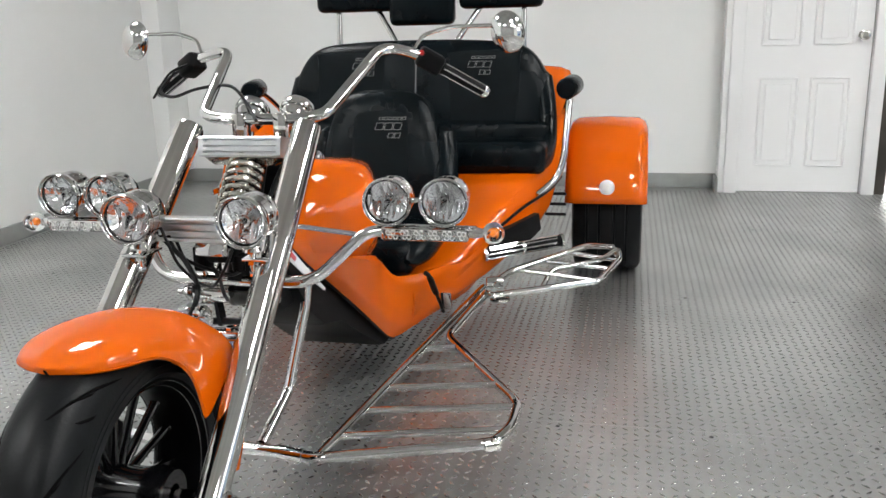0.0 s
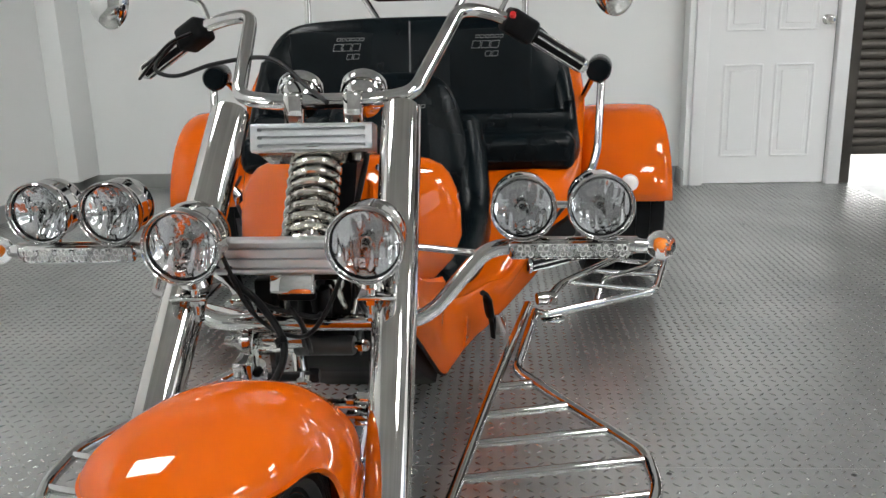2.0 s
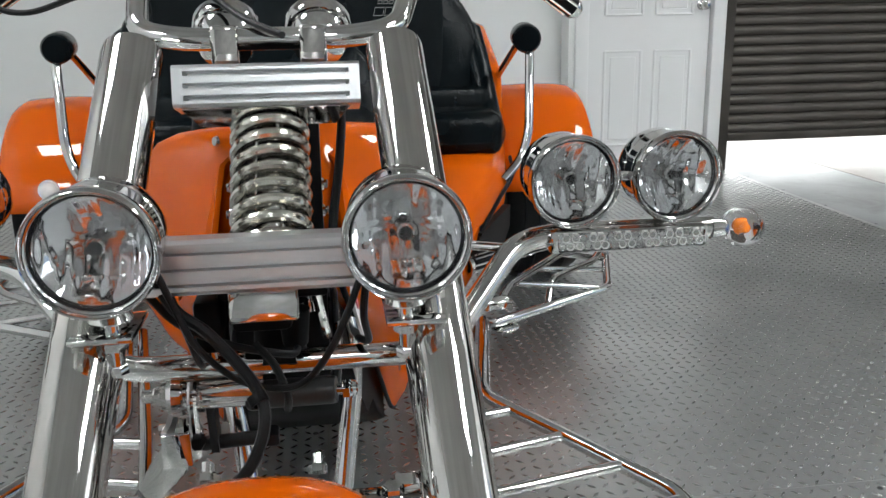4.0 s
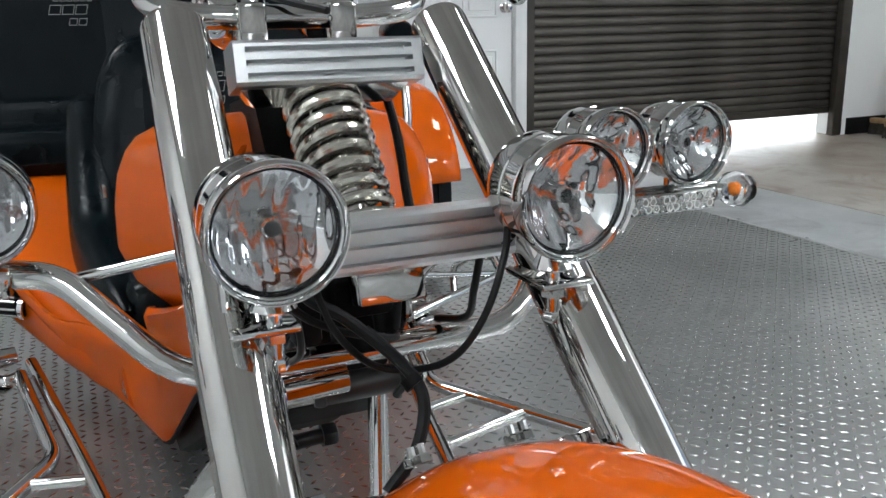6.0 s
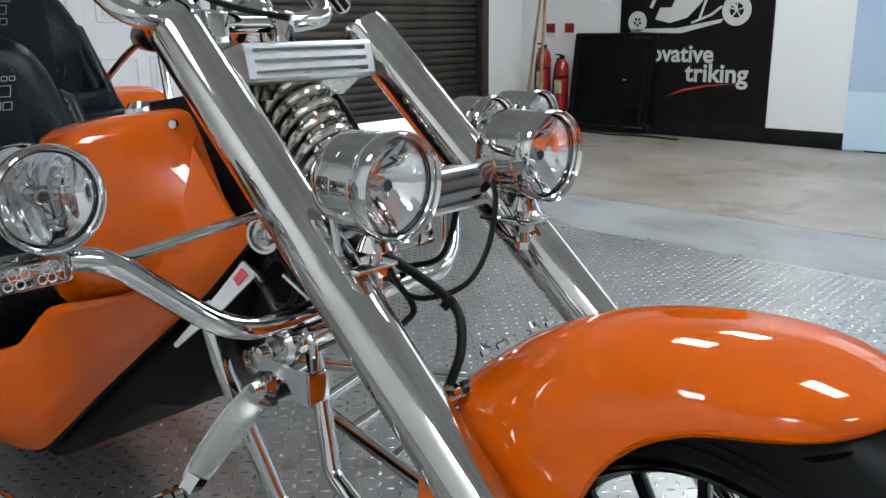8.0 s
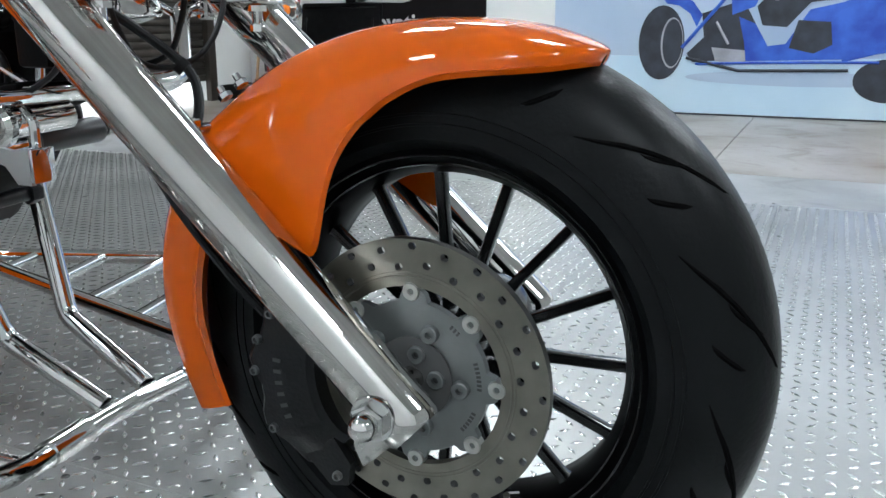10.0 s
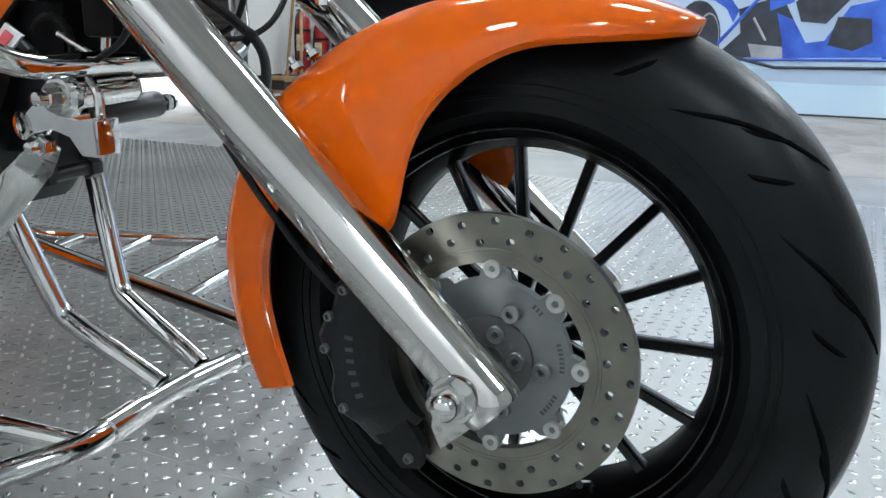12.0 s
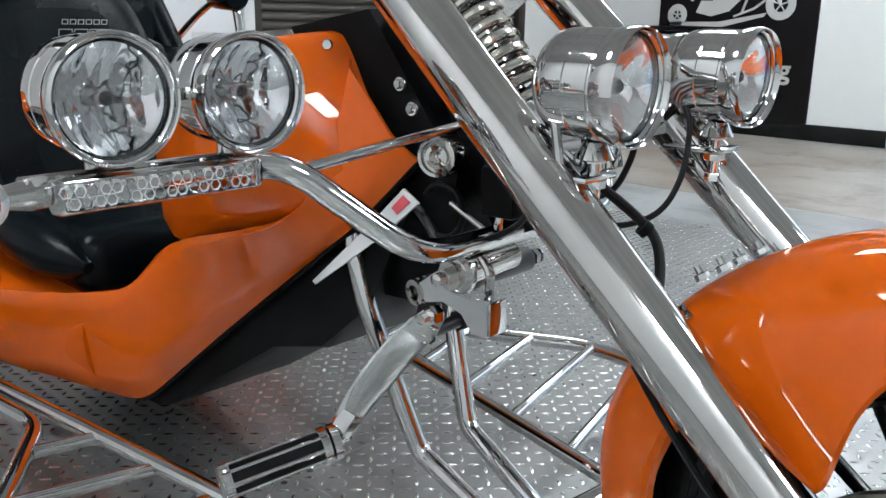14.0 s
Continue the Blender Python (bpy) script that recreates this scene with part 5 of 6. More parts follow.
def build_footboards():
    for s in SIDES:
        b = new("front_footboard")
        b.parent = TRIKE
        rail = [(0.0, 0.488, 0.150), (0.10, 0.482, 0.150), (0.19, 0.468, 0.149), (0.598, 0.606, 0.150), (0.629, 0.700, 0.152), (0.629, 0.825, 0.156), (0.36, 1.203, 0.188), (0.425, 1.553, 0.222)]
        outer = part("outer_rail", tube(sx(rail, s), 0.0145, 16, 0.035), CHROME, b, "chrome footboard rail")
        part("inner_rail", tube(sx([(0.192, 0.478, 0.150), (0.303, 1.11, 0.184), (0.405, 1.62, 0.222)], s), 0.0135, 16, 0.05), CHROME, b)
        part("sleeve", tube(sx([(0.09, 0.482, 0.150), (0.155, 0.474, 0.1495)], s), 0.0175, 16), CHROME_SOFT, b)
        for a, q in (((0.211, 0.584, 0.150), (0.612, 0.678, 0.152)), ((0.232, 0.718, 0.157), (0.629, 0.806, 0.157)), ((0.257, 0.851, 0.165), (0.556, 0.917, 0.166)), ((0.281, 0.975, 0.173), (0.474, 1.026, 0.174)), ((0.303, 1.110, 0.183), (0.396, 1.133, 0.183))):
            part("rung", tube(sx([a, q], s), 0.0105, 14), CHROME, b)
        part("corner_clamp", join(tube(sx([(0.575, 0.592, 0.150), (0.606, 0.608, 0.150)], s), 0.0185, 16), nut((s * 0.603, 0.592, 0.165), (0, 0, 1), 0.009, 0.009)), CHROME_SOFT, b)
        # the passenger board behind
        r = new("rear_footboard")
        r.parent = TRIKE
        part("outer_rail", tube(sx([(0.425, 1.553, 0.222), (0.446, 1.535, 0.220), (0.812, 1.762, 0.219), (0.880, 1.995, 0.243), (0.845, 2.06, 0.27)], s), 0.0125, 14, 0.03), CHROME, r)
        part("inner_rail", tube(sx([(0.470, 1.56, 0.272), (0.502, 1.623, 0.286), (0.760, 1.90, 0.315), (0.845, 2.06, 0.27)], s), 0.0115, 14, 0.04), CHROME, r)
        part("guard_hoop", tube(sx([(0.614, 1.655, 0.222), (0.640, 1.72, 0.268), (0.806, 1.88, 0.264), (0.872, 1.99, 0.282), (0.879, 1.985, 0.245)], s), 0.0095, 12, 0.03), CHROME, r)
        for a, c in (((0.52, 1.645, 0.285), (0.80, 1.755, 0.220)), ((0.60, 1.73, 0.296), (0.845, 1.885, 0.231)), ((0.69, 1.825, 0.306), (0.873, 1.97, 0.240))):
            part("cross_tube", tube(sx([a, c], s), 0.0085, 12), CHROME, r)
        part("rail_stub", lathe([(0, 0.006), (0.035, 0.004), (0.036, 0), (0, -0.002)], 20, (s * 0.475, 1.545, 0.206), (0, 0, -1)), CHROME_SOFT, r)
        part("pivot_clamp", join(lathe([(0, -0.03), (0.018, -0.028), (0.02, 0.0), (0.018, 0.028), (0, 0.03)], 20, (s * 0.455, 1.555, 0.265), (1, 0.3, 0)), nut((s * 0.475, 1.50, 0.275), (0, -1, 0), 0.012, 0.012)), CHROME_SOFT, r)
        peg = part("passenger_peg", tube(sx([(0.406, 1.665, 0.334), (0.67, 1.784, 0.362)], s), 0.021, 20), BLACK_PLASTIC, TRIKE, "black and chrome passenger foot peg")
        for k in range(8):
            a = 2 * math.pi * k / 8
            o = V(0, 0.021 * math.cos(a), 0.021 * math.sin(a))
            part("peg_bar", tube([V(s * 0.422, 1.672, 0.3357) + o, V(s * 0.655, 1.777, 0.3604) + o], 0.0032, 6), CHROME, peg)
        for q in ((0.406, 1.665, 0.334), (0.535, 1.723, 0.3477), (0.67, 1.784, 0.362)):
            part("peg_ring", lathe([(0.02, -0.006), (0.0255, -0.005), (0.0255, 0.005), (0.02, 0.006)], 20, (s * q[0], q[1], q[2]), (s * 0.264, 0.119, 0.028)), CHROME, peg)
        # down tubes
        part("down_tube", tube(sx([(0.038, 0.500, 0.158), (0.052, 0.655, 0.234), (0.083, 0.729, 0.440), (0.086, 0.745, 0.500), (0.080, 0.757, 0.535)], s), 0.0145, 18, 0.016), CHROME, TRIKE, "chrome frame tube")


def strap(points, wide, thick):
    """A ridged flat bar along points, its broad face turned forwards and outwards."""
    pts = [Vector(p) for p in points]
    loops = []
    for i, p in enumerate(pts):
        t = pts[min(i + 1, len(pts) - 1)] - pts[max(i - 1, 0)]
        n = t.cross(V(0.62, 0.72, 0.25)).normalized()
        w = wide[i] if isinstance(wide, list) else wide
        x = -t.cross(n).normalized() * thick
        # a ridge along the broad faces
        loops.append([p + n * w, p + n * w * 0.92 + x * 0.5, p + n * w * 0.1 + x, p - n * w * 0.92 + x * 0.35, p - n * w, p - n * w * 0.92 - x * 0.35, p + n * w * 0.1 - x, p + n * w * 0.92 - x * 0.5])
    return rings(loops)


def build_pedals():
    s = -1
    p = new("brake_pedal")
    p.parent = TRIKE
    part("pivot", join(tube([(s * 0.02, 0.53, 0.540), (s * 0.135, 0.53, 0.535)], 0.017, 24), lathe([(0.010, 0), (0.024, 0), (0.026, 0.010), (0.022, 0.016), (0.010, 0.018)], 24, (s * 0.112, 0.53, 0.535), (s, 0, 0)), nut((s * 0.135, 0.53, 0.535), (s, 0, 0), 0.011, 0.010),
                       lathe([(0.008, 0), (0.008, 0.012), (0, 0.016)], 12, (s * 0.145, 0.53, 0.535), (s, 0, 0))), CHROME_SOFT, p)
    plate = [(0.588, 0.510), (0.556, 0.534), (0.534, 0.515), (0.503, 0.511), (0.476, 0.515), (0.475, 0.472), (0.497, 0.472), (0.514, 0.492), (0.544, 0.500), (0.571, 0.493)]
    part("bracket", rings([[V(s * x, y, z) for y, z in plate] for x in (0.124, 0.130)]), ALUMINIUM, p, "flat polished bracket plate")
    part("bracket_flange", box(-0.130, -0.098, 0.470, 0.476, 0.474, 0.514, 0.002), CHROME, p)
    part("bracket_arm", tube(bent([(-0.098, 0.512, 0.555), (-0.098, 0.498, 0.54), (-0.098, 0.500, 0.47)], 0.012), 0.006, 10), CHROME, p)
    part("bracket_bolt", join(nut((s * 0.120, 0.560, 0.478), (s, 0, 0), 0.012, 0.016), lathe([(0.007, 0), (0.007, 0.03), (0, 0.031)], 10, (s * 0.120, 0.560, 0.478), (s, 0, 0))), CHROME_SOFT, p)
    part("lug_bolt", nut((s * 0.095, 0.500, 0.492), (0, -1, 0), 0.009, 0.014), BLACK_PLASTIC, p)
    line = smooth_line([(s * 0.112, 0.568, 0.478), (s * 0.120, 0.585, 0.455), (s * 0.136, 0.605, 0.427), (s * 0.161, 0.622, 0.391), (s * 0.187, 0.636, 0.354), (s * 0.212, 0.645, 0.318)], 5)
    n = len(line)
    part("lever", strap(line, [0.0125 + 0.0105 * math.sin(math.pi * min(1, i / (n - 1) * 1.05)) ** 0.7 for i in range(n)], 0.009), CHROME, p, "polished blade-shaped pedal lever")
    part("lever_collar", strap([line[3], line[5], line[7]], [0.0175, 0.0215, 0.0205], 0.012), CHROME, p)
    part("lever_foot", strap([line[-5], line[-3], line[-1]], [0.016, 0.0155, 0.014], 0.013), CHROME, p)
    a, b = V(s * 0.216, 0.645, 0.313), V(s * 0.342, 0.690, 0.291)
    peg = part("foot_peg", tube([a, b], 0.0190, 24), BLACK_PLASTIC, p, "black rubber foot peg with chrome ends")
    along = (b - a).normalized()
    over = along.cross(V(0, 1, 0)).normalized()
    for k in range(7):
        o = 0.0185 * (over * math.cos(k * 0.8976) + along.cross(over) * math.sin(k * 0.8976))
        part("peg_bar", tube([a.lerp(b, 0.13) + o, a.lerp(b, 0.96) + o], 0.0030, 8), CHROME, p)
    for q in (a, a.lerp(b, 0.10), b):
        part("peg_ring", lathe([(0.018, -0.006), (0.0235, -0.005), (0.0235, 0.005), (0.018, 0.006)], 20, q, b - a), CHROME, p)
    part("peg_cap", lathe([(0, 0.010), (0.017, 0.009), (0.0225, 0.005), (0.0235, 0.0)], 24, b, b - a), CHROME, p)
    lever = part("gear_lever", tube(smooth_line([(0.275, 1.275, 0.375), (0.286, 1.285, 0.360), (0.292, 1.33, 0.30), (0.298, 1.37, 0.25), (0.30, 1.41, 0.20)], 5), [0.012] * 6 + [0.016] * 6 + [0.009] * 9, 12, squash=0.6), BLACK_PLASTIC, TRIKE, "black hand lever")
    part("lever_plate", moved(box(-0.018, 0.018, -0.004, 0.004, -0.035, 0.035, 0.003), Matrix.Translation((0.318, 1.385, 0.245)) @ Matrix.Rotation(radians(20), 4, "X")), CHROME, lever)


def build_cables():
    runs = [
        ([(0.07, 0.68, 0.88), (0.085, 0.67, 0.845), (0.080, 0.61, 0.79), (0.070, 0.56, 0.735), (0.066, 0.53, 0.70)], 0.0055),
        ([(0.100, 0.375, 0.735), (0.087, 0.358, 0.705), (0.064, 0.351, 0.655), (0.037, 0.358, 0.617), (0.008, 0.380, 0.600), (-0.032, 0.392, 0.607), (-0.067, 0.387, 0.645), (-0.085, 0.385, 0.690), (-0.100, 0.385, 0.73)], 0.0036),
        ([(-0.105, 0.42, 0.70), (-0.085, 0.405, 0.675), (-0.055, 0.392, 0.655), (-0.015, 0.362, 0.616), (-0.004, 0.340, 0.588), (-0.018, 0.325, 0.550), (-0.05, 0.315, 0.520)], 0.0060),
        ([(-0.115, 0.42, 0.69), (-0.09, 0.43, 0.655), (-0.05, 0.44, 0.628), (-0.01, 0.45, 0.612), (0.02, 0.47, 0.60), (0.02, 0.52, 0.60)], 0.0042),
        ([(-0.10, 0.44, 0.69), (-0.088, 0.45, 0.64), (-0.082, 0.47, 0.60), (-0.085, 0.52, 0.57)], 0.0038),
        ([(-0.02, 0.45, 0.622), (0.0, 0.44, 0.60), (0.012, 0.43, 0.57), (0.01, 0.45, 0.545)], 0.0045),
        ([(0.10, 0.43, 0.70), (0.095, 0.44, 0.65), (0.10, 0.47, 0.61), (0.09, 0.53, 0.59)], 0.0042),
    ]
    for run, r in runs:
        part("cable", tube(smooth_line(run, 8), r, 10), HOSE if r > 0.007 else CABLE, TRIKE)
    part("cable_tie", lathe([(0.007, -0.005), (0.0098, -0.005), (0.0098, 0.005), (0.007, 0.005)], 12, (-0.010, 0.352, 0.602), (0.5, -0.7, -0.8)), BLACK_PLASTIC, TRIKE)


build_body()
build_seats()
for side in SIDES:
    build_rear_wheel(side)
    build_rear_fender(side)
build_footboards()
build_pedals()
build_cables()


# ------------------------------------------------------------ things along the walls
def flat(points, y, thick=0.001):
    """A thin sheet with an outline of (x, z)."""
    return rings([[V(x, y, z) for x, z in points], [V(x, y - thick, z) for x, z in points]])


def ellipse(cx, cz, rx, rz, n=28, a0=0.0, a1=2 * math.pi):
    return [(cx + rx * math.cos(a0 + (a1 - a0) * k / n), cz + rz * math.sin(a0 + (a1 - a0) * k / n)) for k in range(n)]


def ring_sheet(cx, cz, r0, r1, y, thick=0.001, n=32):
    return lathe([(r0, 0), (r1, 0), (r1, thick), (r0, thick), (r0, 0)], n, (cx, y, cz), (0, -1, 0))


def stroke(points, w, y):
    return tube([(p[0], y, p[1]) for p in points], w, 6, squash=1.0)


EAST = ROOM @ Matrix.Translation((RIGHT, -0.345, 0)) @ Matrix.Rotation(radians(-90), 4, "Z")   # x runs along the wall southwards, -y into the room


def letters(text, size, mat, parent, m, name="lettering"):
    cu = bpy.data.curves.new("letters", "FONT")
    cu.body, cu.size, cu.extrude, cu.offset, cu.align_x = text, size, 0.001, size * 0.022, "RIGHT"
    tmp = new("letters", cu)
    dg = bpy.context.evaluated_depsgraph_get()
    me = bpy.data.meshes.new_from_object(tmp.evaluated_get(dg))
    bpy.data.objects.remove(tmp)
    me.name = name
    me.materials.clear()
    me.materials.append(mat)
    ob = new(name, me)
    ob.parent, ob.matrix_local = parent, m
    return ob


def build_banner():
    b = thing("wall_banner", "black vinyl wall banner with white bike drawing and slogan", "banner", EAST)
    part("sheet", box(0.70, 1.985, -0.024, -0.004, 0.121, 2.3), BANNER, b)
    up = Matrix.Rotation(radians(90), 4, "X")
    letters("ovative", 0.19, WHITE, b, Matrix.Translation((1.54, -0.0255, 0.60)) @ up)
    letters("triking", 0.20, WHITE, b, Matrix.Translation((1.825, -0.0255, 0.45)) @ up)
    part("red_swoosh", rings([[V(x, y, z) for x, z in ((1.14, 0.315), (1.30, 0.385), (1.50, 0.425), (1.74, 0.44), (1.50, 0.412), (1.30, 0.368))] for y in (-0.0245, -0.0255)]), RED, b)
    bike = new("bike_drawing")
    bike.parent = b
    y = -0.0255
    part("wheel_front", ring_sheet(1.70, 0.99, 0.055, 0.115, y), WHITE, bike)
    part("wheel_rear", ring_sheet(0.86, 0.91, 0.035, 0.085, y), WHITE, bike)
    for q in ((1.70, 0.99, 0.115), (0.86, 0.91, 0.085)):
        part("spokes", join(*[stroke([(q[0], q[1]), (q[0] + q[2] * 0.6 * math.cos(a), q[1] + q[2] * 0.6 * math.sin(a))], 0.006, y) for a in (0.3, 1.55, 2.8, 4.1, 5.3)]), WHITE, bike)
    part("running_board", flat([(0.80, 0.83), (1.25, 0.82), (1.58, 0.90), (1.60, 0.93), (1.22, 0.86), (0.80, 0.855)], y), WHITE, bike)
    part("body_outline", flat([(1.02, 0.93), (1.15, 0.90), (1.30, 0.94), (1.42, 1.06), (1.38, 1.16), (1.22, 1.14), (1.16, 1.02), (1.06, 1.02)], y), WHITE, bike)
    part("fork_outline", stroke([(1.70, 0.99), (1.54, 1.26)], 0.013, y), WHITE, bike)
    part("seat_outline", stroke([(0.98, 1.02), (1.06, 1.20), (1.22, 1.22), (1.34, 1.22)], 0.014, y), WHITE, bike)
    part("engine_outline", join(stroke([(1.40, 0.92), (1.46, 1.10), (1.56, 1.18)], 0.010, y), stroke([(1.34, 0.90), (1.50, 0.96), (1.58, 1.02)], 0.010, y)), WHITE, bike)


def build_poster():
    p = thing("wall_poster", "large pale blue poster of a blue trike", "poster", EAST)
    x0, x1 = 2.56, 6.05
    part("sky_sheet", box(x0, x1, -0.020, -0.004, 0.42, 1.66), POSTER_SKY, p)
    part("ground_sheet", box(x0, x1, -0.020, -0.004, 0.012, 0.419), POSTER_GROUND, p)
    part("bottom_bar", box(x0 + 0.15, x1, -0.024, -0.003, 0.0, 0.0115), POSTER_DARK, p)
    y = -0.0215
    art = new("trike_picture")
    art.parent = p

    def k(*points):
        """Points of the picture, in its own small units, on the sheet."""
        return [(3.22 + a * 0.00231, 0.25 + b * 0.00236) for a, b in points]

    def disc(a, b, rx, ry, q):
        (x, z), = k((a, b))
        return flat(ellipse(x, z, rx * 0.00231, ry * 0.00236), y - q)
    part("ground_shade", disc(480, 10, 330, 22, 0.0002), POSTER_SKY, art)
    part("rear_tyre", disc(730, 10, 95, 62, 0.0012), POSTER_DARK, art)
    part("front_tyre", disc(70, 112, 72, 113, 0.0012), POSTER_DARK, art)
    part("front_rim", disc(103, 112, 35, 77, 0.0022), POSTER_GREY, art)
    part("rim_hub", disc(105, 112, 31, 72, 0.0032), POSTER_DARK, art)
    part("engine", flat(k((190, 200), (310, 240), (350, 170), (330, 60), (240, 60), (170, 55), (150, 80), (200, 130)), y - 0.0015), POSTER_DARK, art)
    part("engine_box", flat(k((225, 100), (325, 92), (330, 55), (240, 58)), y - 0.0025), POSTER_GREY, art)
    part("body_shape", flat(k((300, 190), (350, 170), (390, 105), (440, 112), (500, 210), (590, 230), (640, 250), (660, 150), (620, 70), (330, 60), (320, 120)), y - 0.0020), POSTER_BLUE, art)
    part("rear_guard", flat(k((600, 60), (590, 150), (640, 240), (760, 300), (860, 280), (860, 80), (790, 100), (690, 85)), y - 0.0024), POSTER_BLUE, art)
    part("intake", flat(k((450, 100), (470, 180), (560, 175), (570, 110), (520, 85)), y - 0.0030), POSTER_DARK, art)
    part("upper_body", flat(k((270, 280), (320, 305), (380, 305), (345, 220), (280, 195)), y - 0.0020), POSTER_BLUE, art)
    part("seat_shape", flat(k((430, 305), (600, 320), (590, 240), (500, 230), (440, 160), (370, 165), (350, 220)), y - 0.0026), POSTER_DARK, art)
    part("mudguard", flat(k((72, 240), (120, 254), (160, 236), (192, 196), (176, 160), (154, 200), (118, 224), (80, 230)), y - 0.0026), POSTER_BLUE, art)
    part("fork_leg", stroke(k((135, 98), (290, 285)), 0.014, y - 0.003), POSTER_BLUE, art)
    part("rear_fork_leg", stroke(k((235, 175), (275, 110)), 0.010, y - 0.003), POSTER_GREY, art)
    for a, b in ((75, 292), (110, 288), (150, 292), (190, 290), (228, 284), (357, 256), (405, 248)):
        rim = part("picture_lamp", disc(a, b, 17, 17, 0.0034), POSTER_DARK, art)
        part("picture_lens", disc(a, b, 11, 12, 0.0042), POSTER_GREY, rim)
    part("running_board", stroke(k((150, 68), (310, 32), (620, 38)), 0.012, y - 0.003), POSTER_DARK, art)
    part("board_rail", stroke(k((180, 50), (330, 55), (560, 60), (700, 62)), 0.010, y - 0.003), POSTER_BLUE, art)


def build_extinguisher(x, h, label):
    e = thing("fire_extinguisher", label, "extinguisher", EAST @ Matrix.Translation((x, -0.085, 0.135)), "fire extinguishers by the shutter")
    part("cylinder", lathe([(0, 0), (0.056, 0), (0.062, 0.015), (0.062, h), (0.052, h + 0.05), (0.03, h + 0.075), (0.022, h + 0.085), (0, h + 0.085)], 28), EXTINGUISHER, e)
    part("valve", join(box(-0.02, 0.02, -0.015, 0.015, h + 0.08, h + 0.12, 0.004), tube([(0, -0.01, h + 0.12), (0, -0.10, h + 0.13)], 0.007, 8), tube([(0, -0.01, h + 0.10), (0, -0.09, h + 0.085)], 0.006, 8)), BLACK_PLASTIC, e)
    part("hose", tube(smooth_line([(-0.02, 0, h + 0.09), (-0.055, -0.02, h + 0.03), (-0.068, -0.03, h - 0.15), (-0.067, -0.03, 0.1)], 6), 0.009, 8), CABLE, e)
    part("label_sheet", box(-0.035, 0.035, -0.066, -0.055, h * 0.45, h * 0.75, 0.002), LABEL_CREAM, e, "cream instruction label")
    part("base_ring", lathe([(0.055, 0.0), (0.064, 0.0), (0.064, 0.03), (0.0625, 0.03)], 28), BLACK_PLASTIC, e)
    part("wall_bracket", join(box(-0.02, 0.02, 0.055, 0.084, 0.02, h, 0.003), lathe([(0.0625, h * 0.8), (0.0645, h * 0.8), (0.0645, h * 0.8 + 0.02), (0.0625, h * 0.8 + 0.02)], 28)), BLACK_PLASTIC, e)


def build_broom(m, label, reach, lean):
    """A broom standing on its bristles, its handle tilted along its own x and y."""
    b = thing("broom", label, "broom", m, "brooms by the shutter")
    part("handle", tube([(0, 0, 0.10), (lean[0] * reach, lean[1] * reach, reach)], 0.0135, 12), WOOD, b)
    part("head", box(-0.145, 0.145, -0.032, 0.032, 0.085, 0.125, 0.010), WOOD, b, "pale wooden broom head")
    tufts = []
    rng = random.Random(8)
    for i in range(22):
        for k in range(4):
            x, y = -0.135 + 0.27 * i / 21, -0.024 + 0.016 * k
            tufts.append(tube([(x, y, 0.088), (x * 1.06 + rng.uniform(-0.006, 0.006), y * 1.3 + rng.uniform(-0.006, 0.006), 0.0)], [0.0045, 0.0065], 5))
    part("bristles", join(*tufts), BRISTLE, b, "dark stiff bristles")
    part("ferrule", lathe([(0.016, 0.0), (0.020, 0.0), (0.017, 0.05), (0.0136, 0.05)], 14, (0, 0, 0.125), (lean[0], lean[1], 1)), WOOD, b)


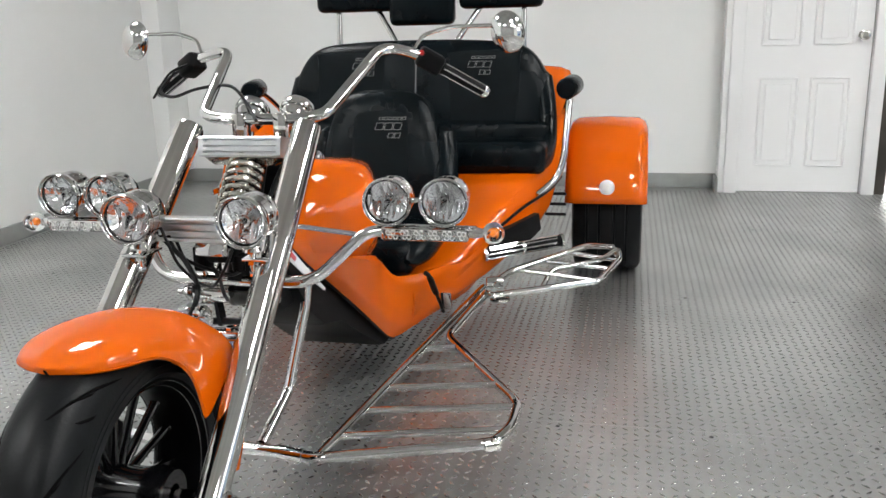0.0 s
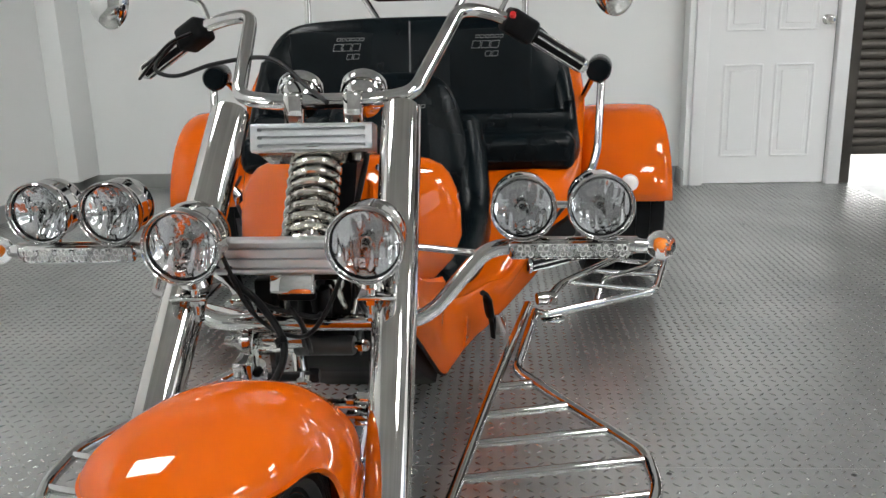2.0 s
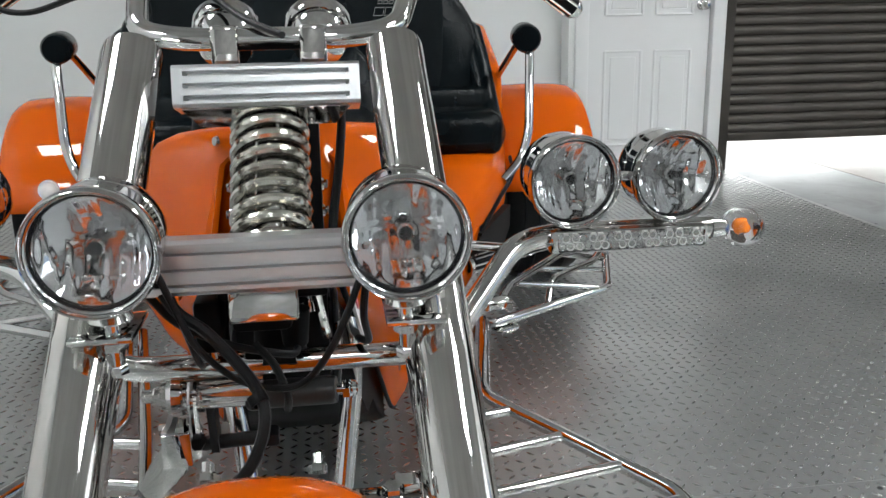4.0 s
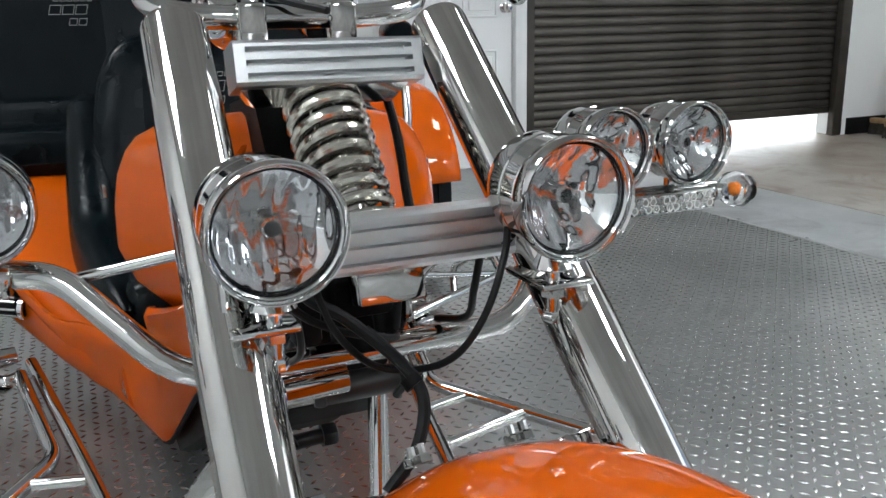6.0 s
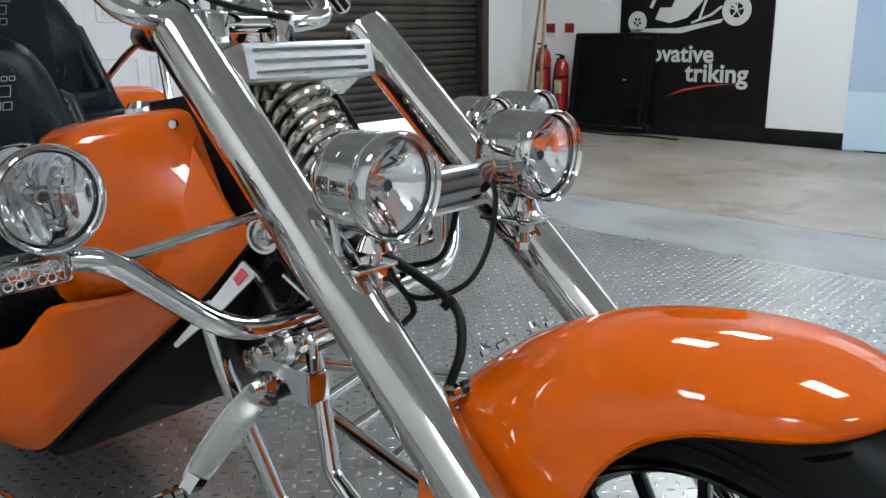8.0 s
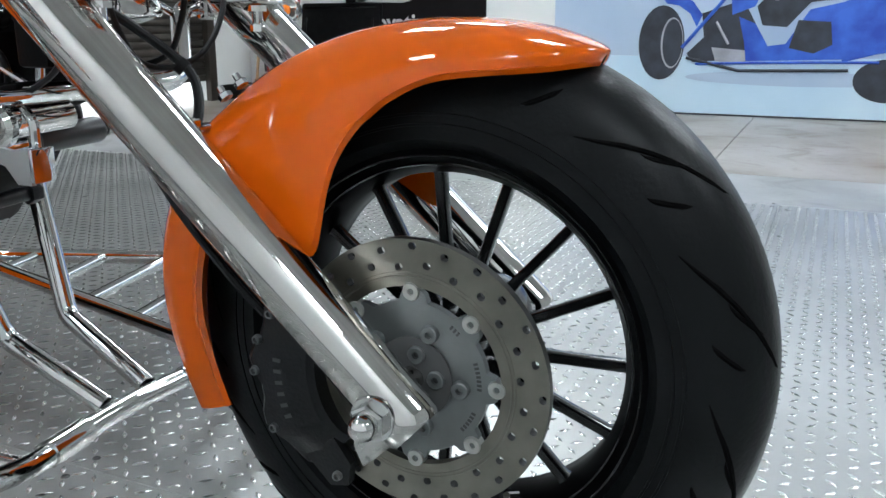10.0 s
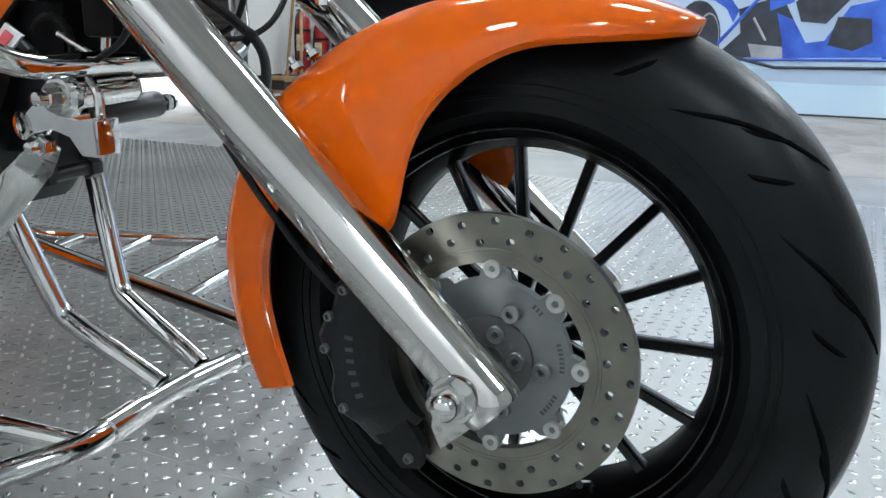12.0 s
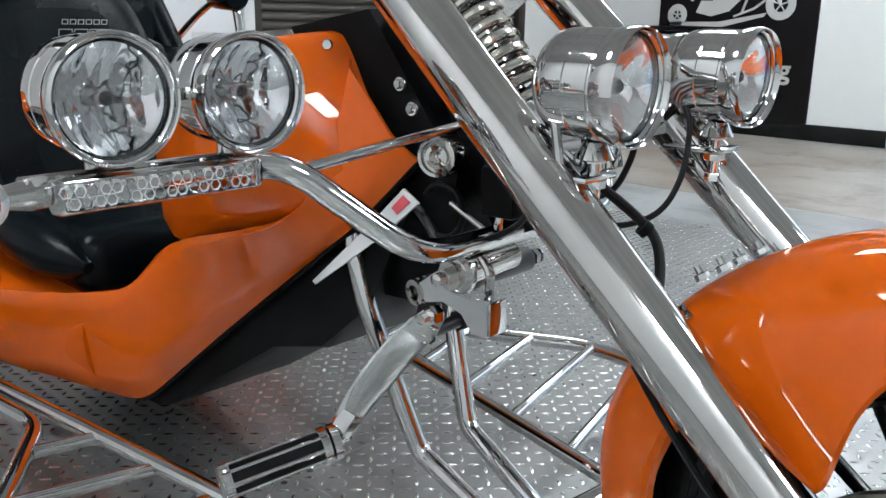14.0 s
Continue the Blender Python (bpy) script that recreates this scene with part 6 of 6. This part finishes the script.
def build_corner():
    build_extinguisher(-0.03, 0.47, "tall red fire extinguisher with a cream label on the wall")
    build_extinguisher(0.165, 0.38, "red fire extinguisher with a black hose on the wall")
    for x in (-0.02, 0.18):
        sign = thing("wall_sign", "small red and white safety sign above the extinguishers", "sign", EAST @ Matrix.Translation((x, -0.001, 0.78)), "safety signs")
        part("board", box(-0.055, 0.055, -0.004, 0, 0, 0.13, 0.001), LABEL_WHITE, sign)
        part("red_field", box(-0.048, 0.048, -0.0055, -0.0045, 0.045, 0.124, 0.0004), EXTINGUISHER, sign)
    build_broom(ROOM @ Matrix.Translation((3.86, -0.42, 0)) @ Matrix.Rotation(radians(-58), 4, "Z"), "wooden broom with dark bristles leaning in the corner", 1.52, (0.02, 0.17))
    build_broom(ROOM @ Matrix.Translation((3.95, -0.20, 0)) @ Matrix.Rotation(radians(-80), 4, "Z"), "second wooden broom leaning on the wall by the extinguishers", 1.48, (0.08, 0.08))
    t = thing("folded_table", "black folded trestle table standing on edge by the wall", "table", EAST @ Matrix.Translation((0.78, -0.15, 0)) @ Matrix.Rotation(radians(-8), 4, "X"))
    part("top", box(-0.50, 0.28, -0.03, 0.03, 0.02, 0.83, 0.02), BLACK_PLASTIC, t, "black table top")
    for z in (0.05, 0.78):
        part("edge_strip", box(-0.47, 0.25, -0.036, -0.0305, z, z + 0.02, 0.002), BLACK_GLOSS, t)
    for x in (-0.44, 0.22):
        part("leg", tube(bent([(x, -0.045, 0.70), (x, -0.05, 0.10), (x + 0.12, -0.05, 0.06)], 0.03), 0.010, 10), BLACK_PLASTIC, t)
    part("brace", tube([(-0.46, -0.048, 0.06), (0.20, -0.048, 0.22)], 0.008, 10), BLACK_GLOSS, t)
    part("catch", box(0.02, 0.05, -0.036, -0.031, 0.44, 0.45, 0.001), BOBBIN, t, "small bright catch")
    single("floor_cable", tube(smooth_line([(-0.45, -0.22, 0.006), (-0.1, -0.28, 0.006), (0.2, -0.22, 0.006), (0.5, -0.26, 0.006)], 8), 0.007, 8), CABLE, "loose black cable on the floor", "cable", EAST @ Matrix.Translation((0.9, 0, 0)))


build_banner()
build_poster()
build_corner()
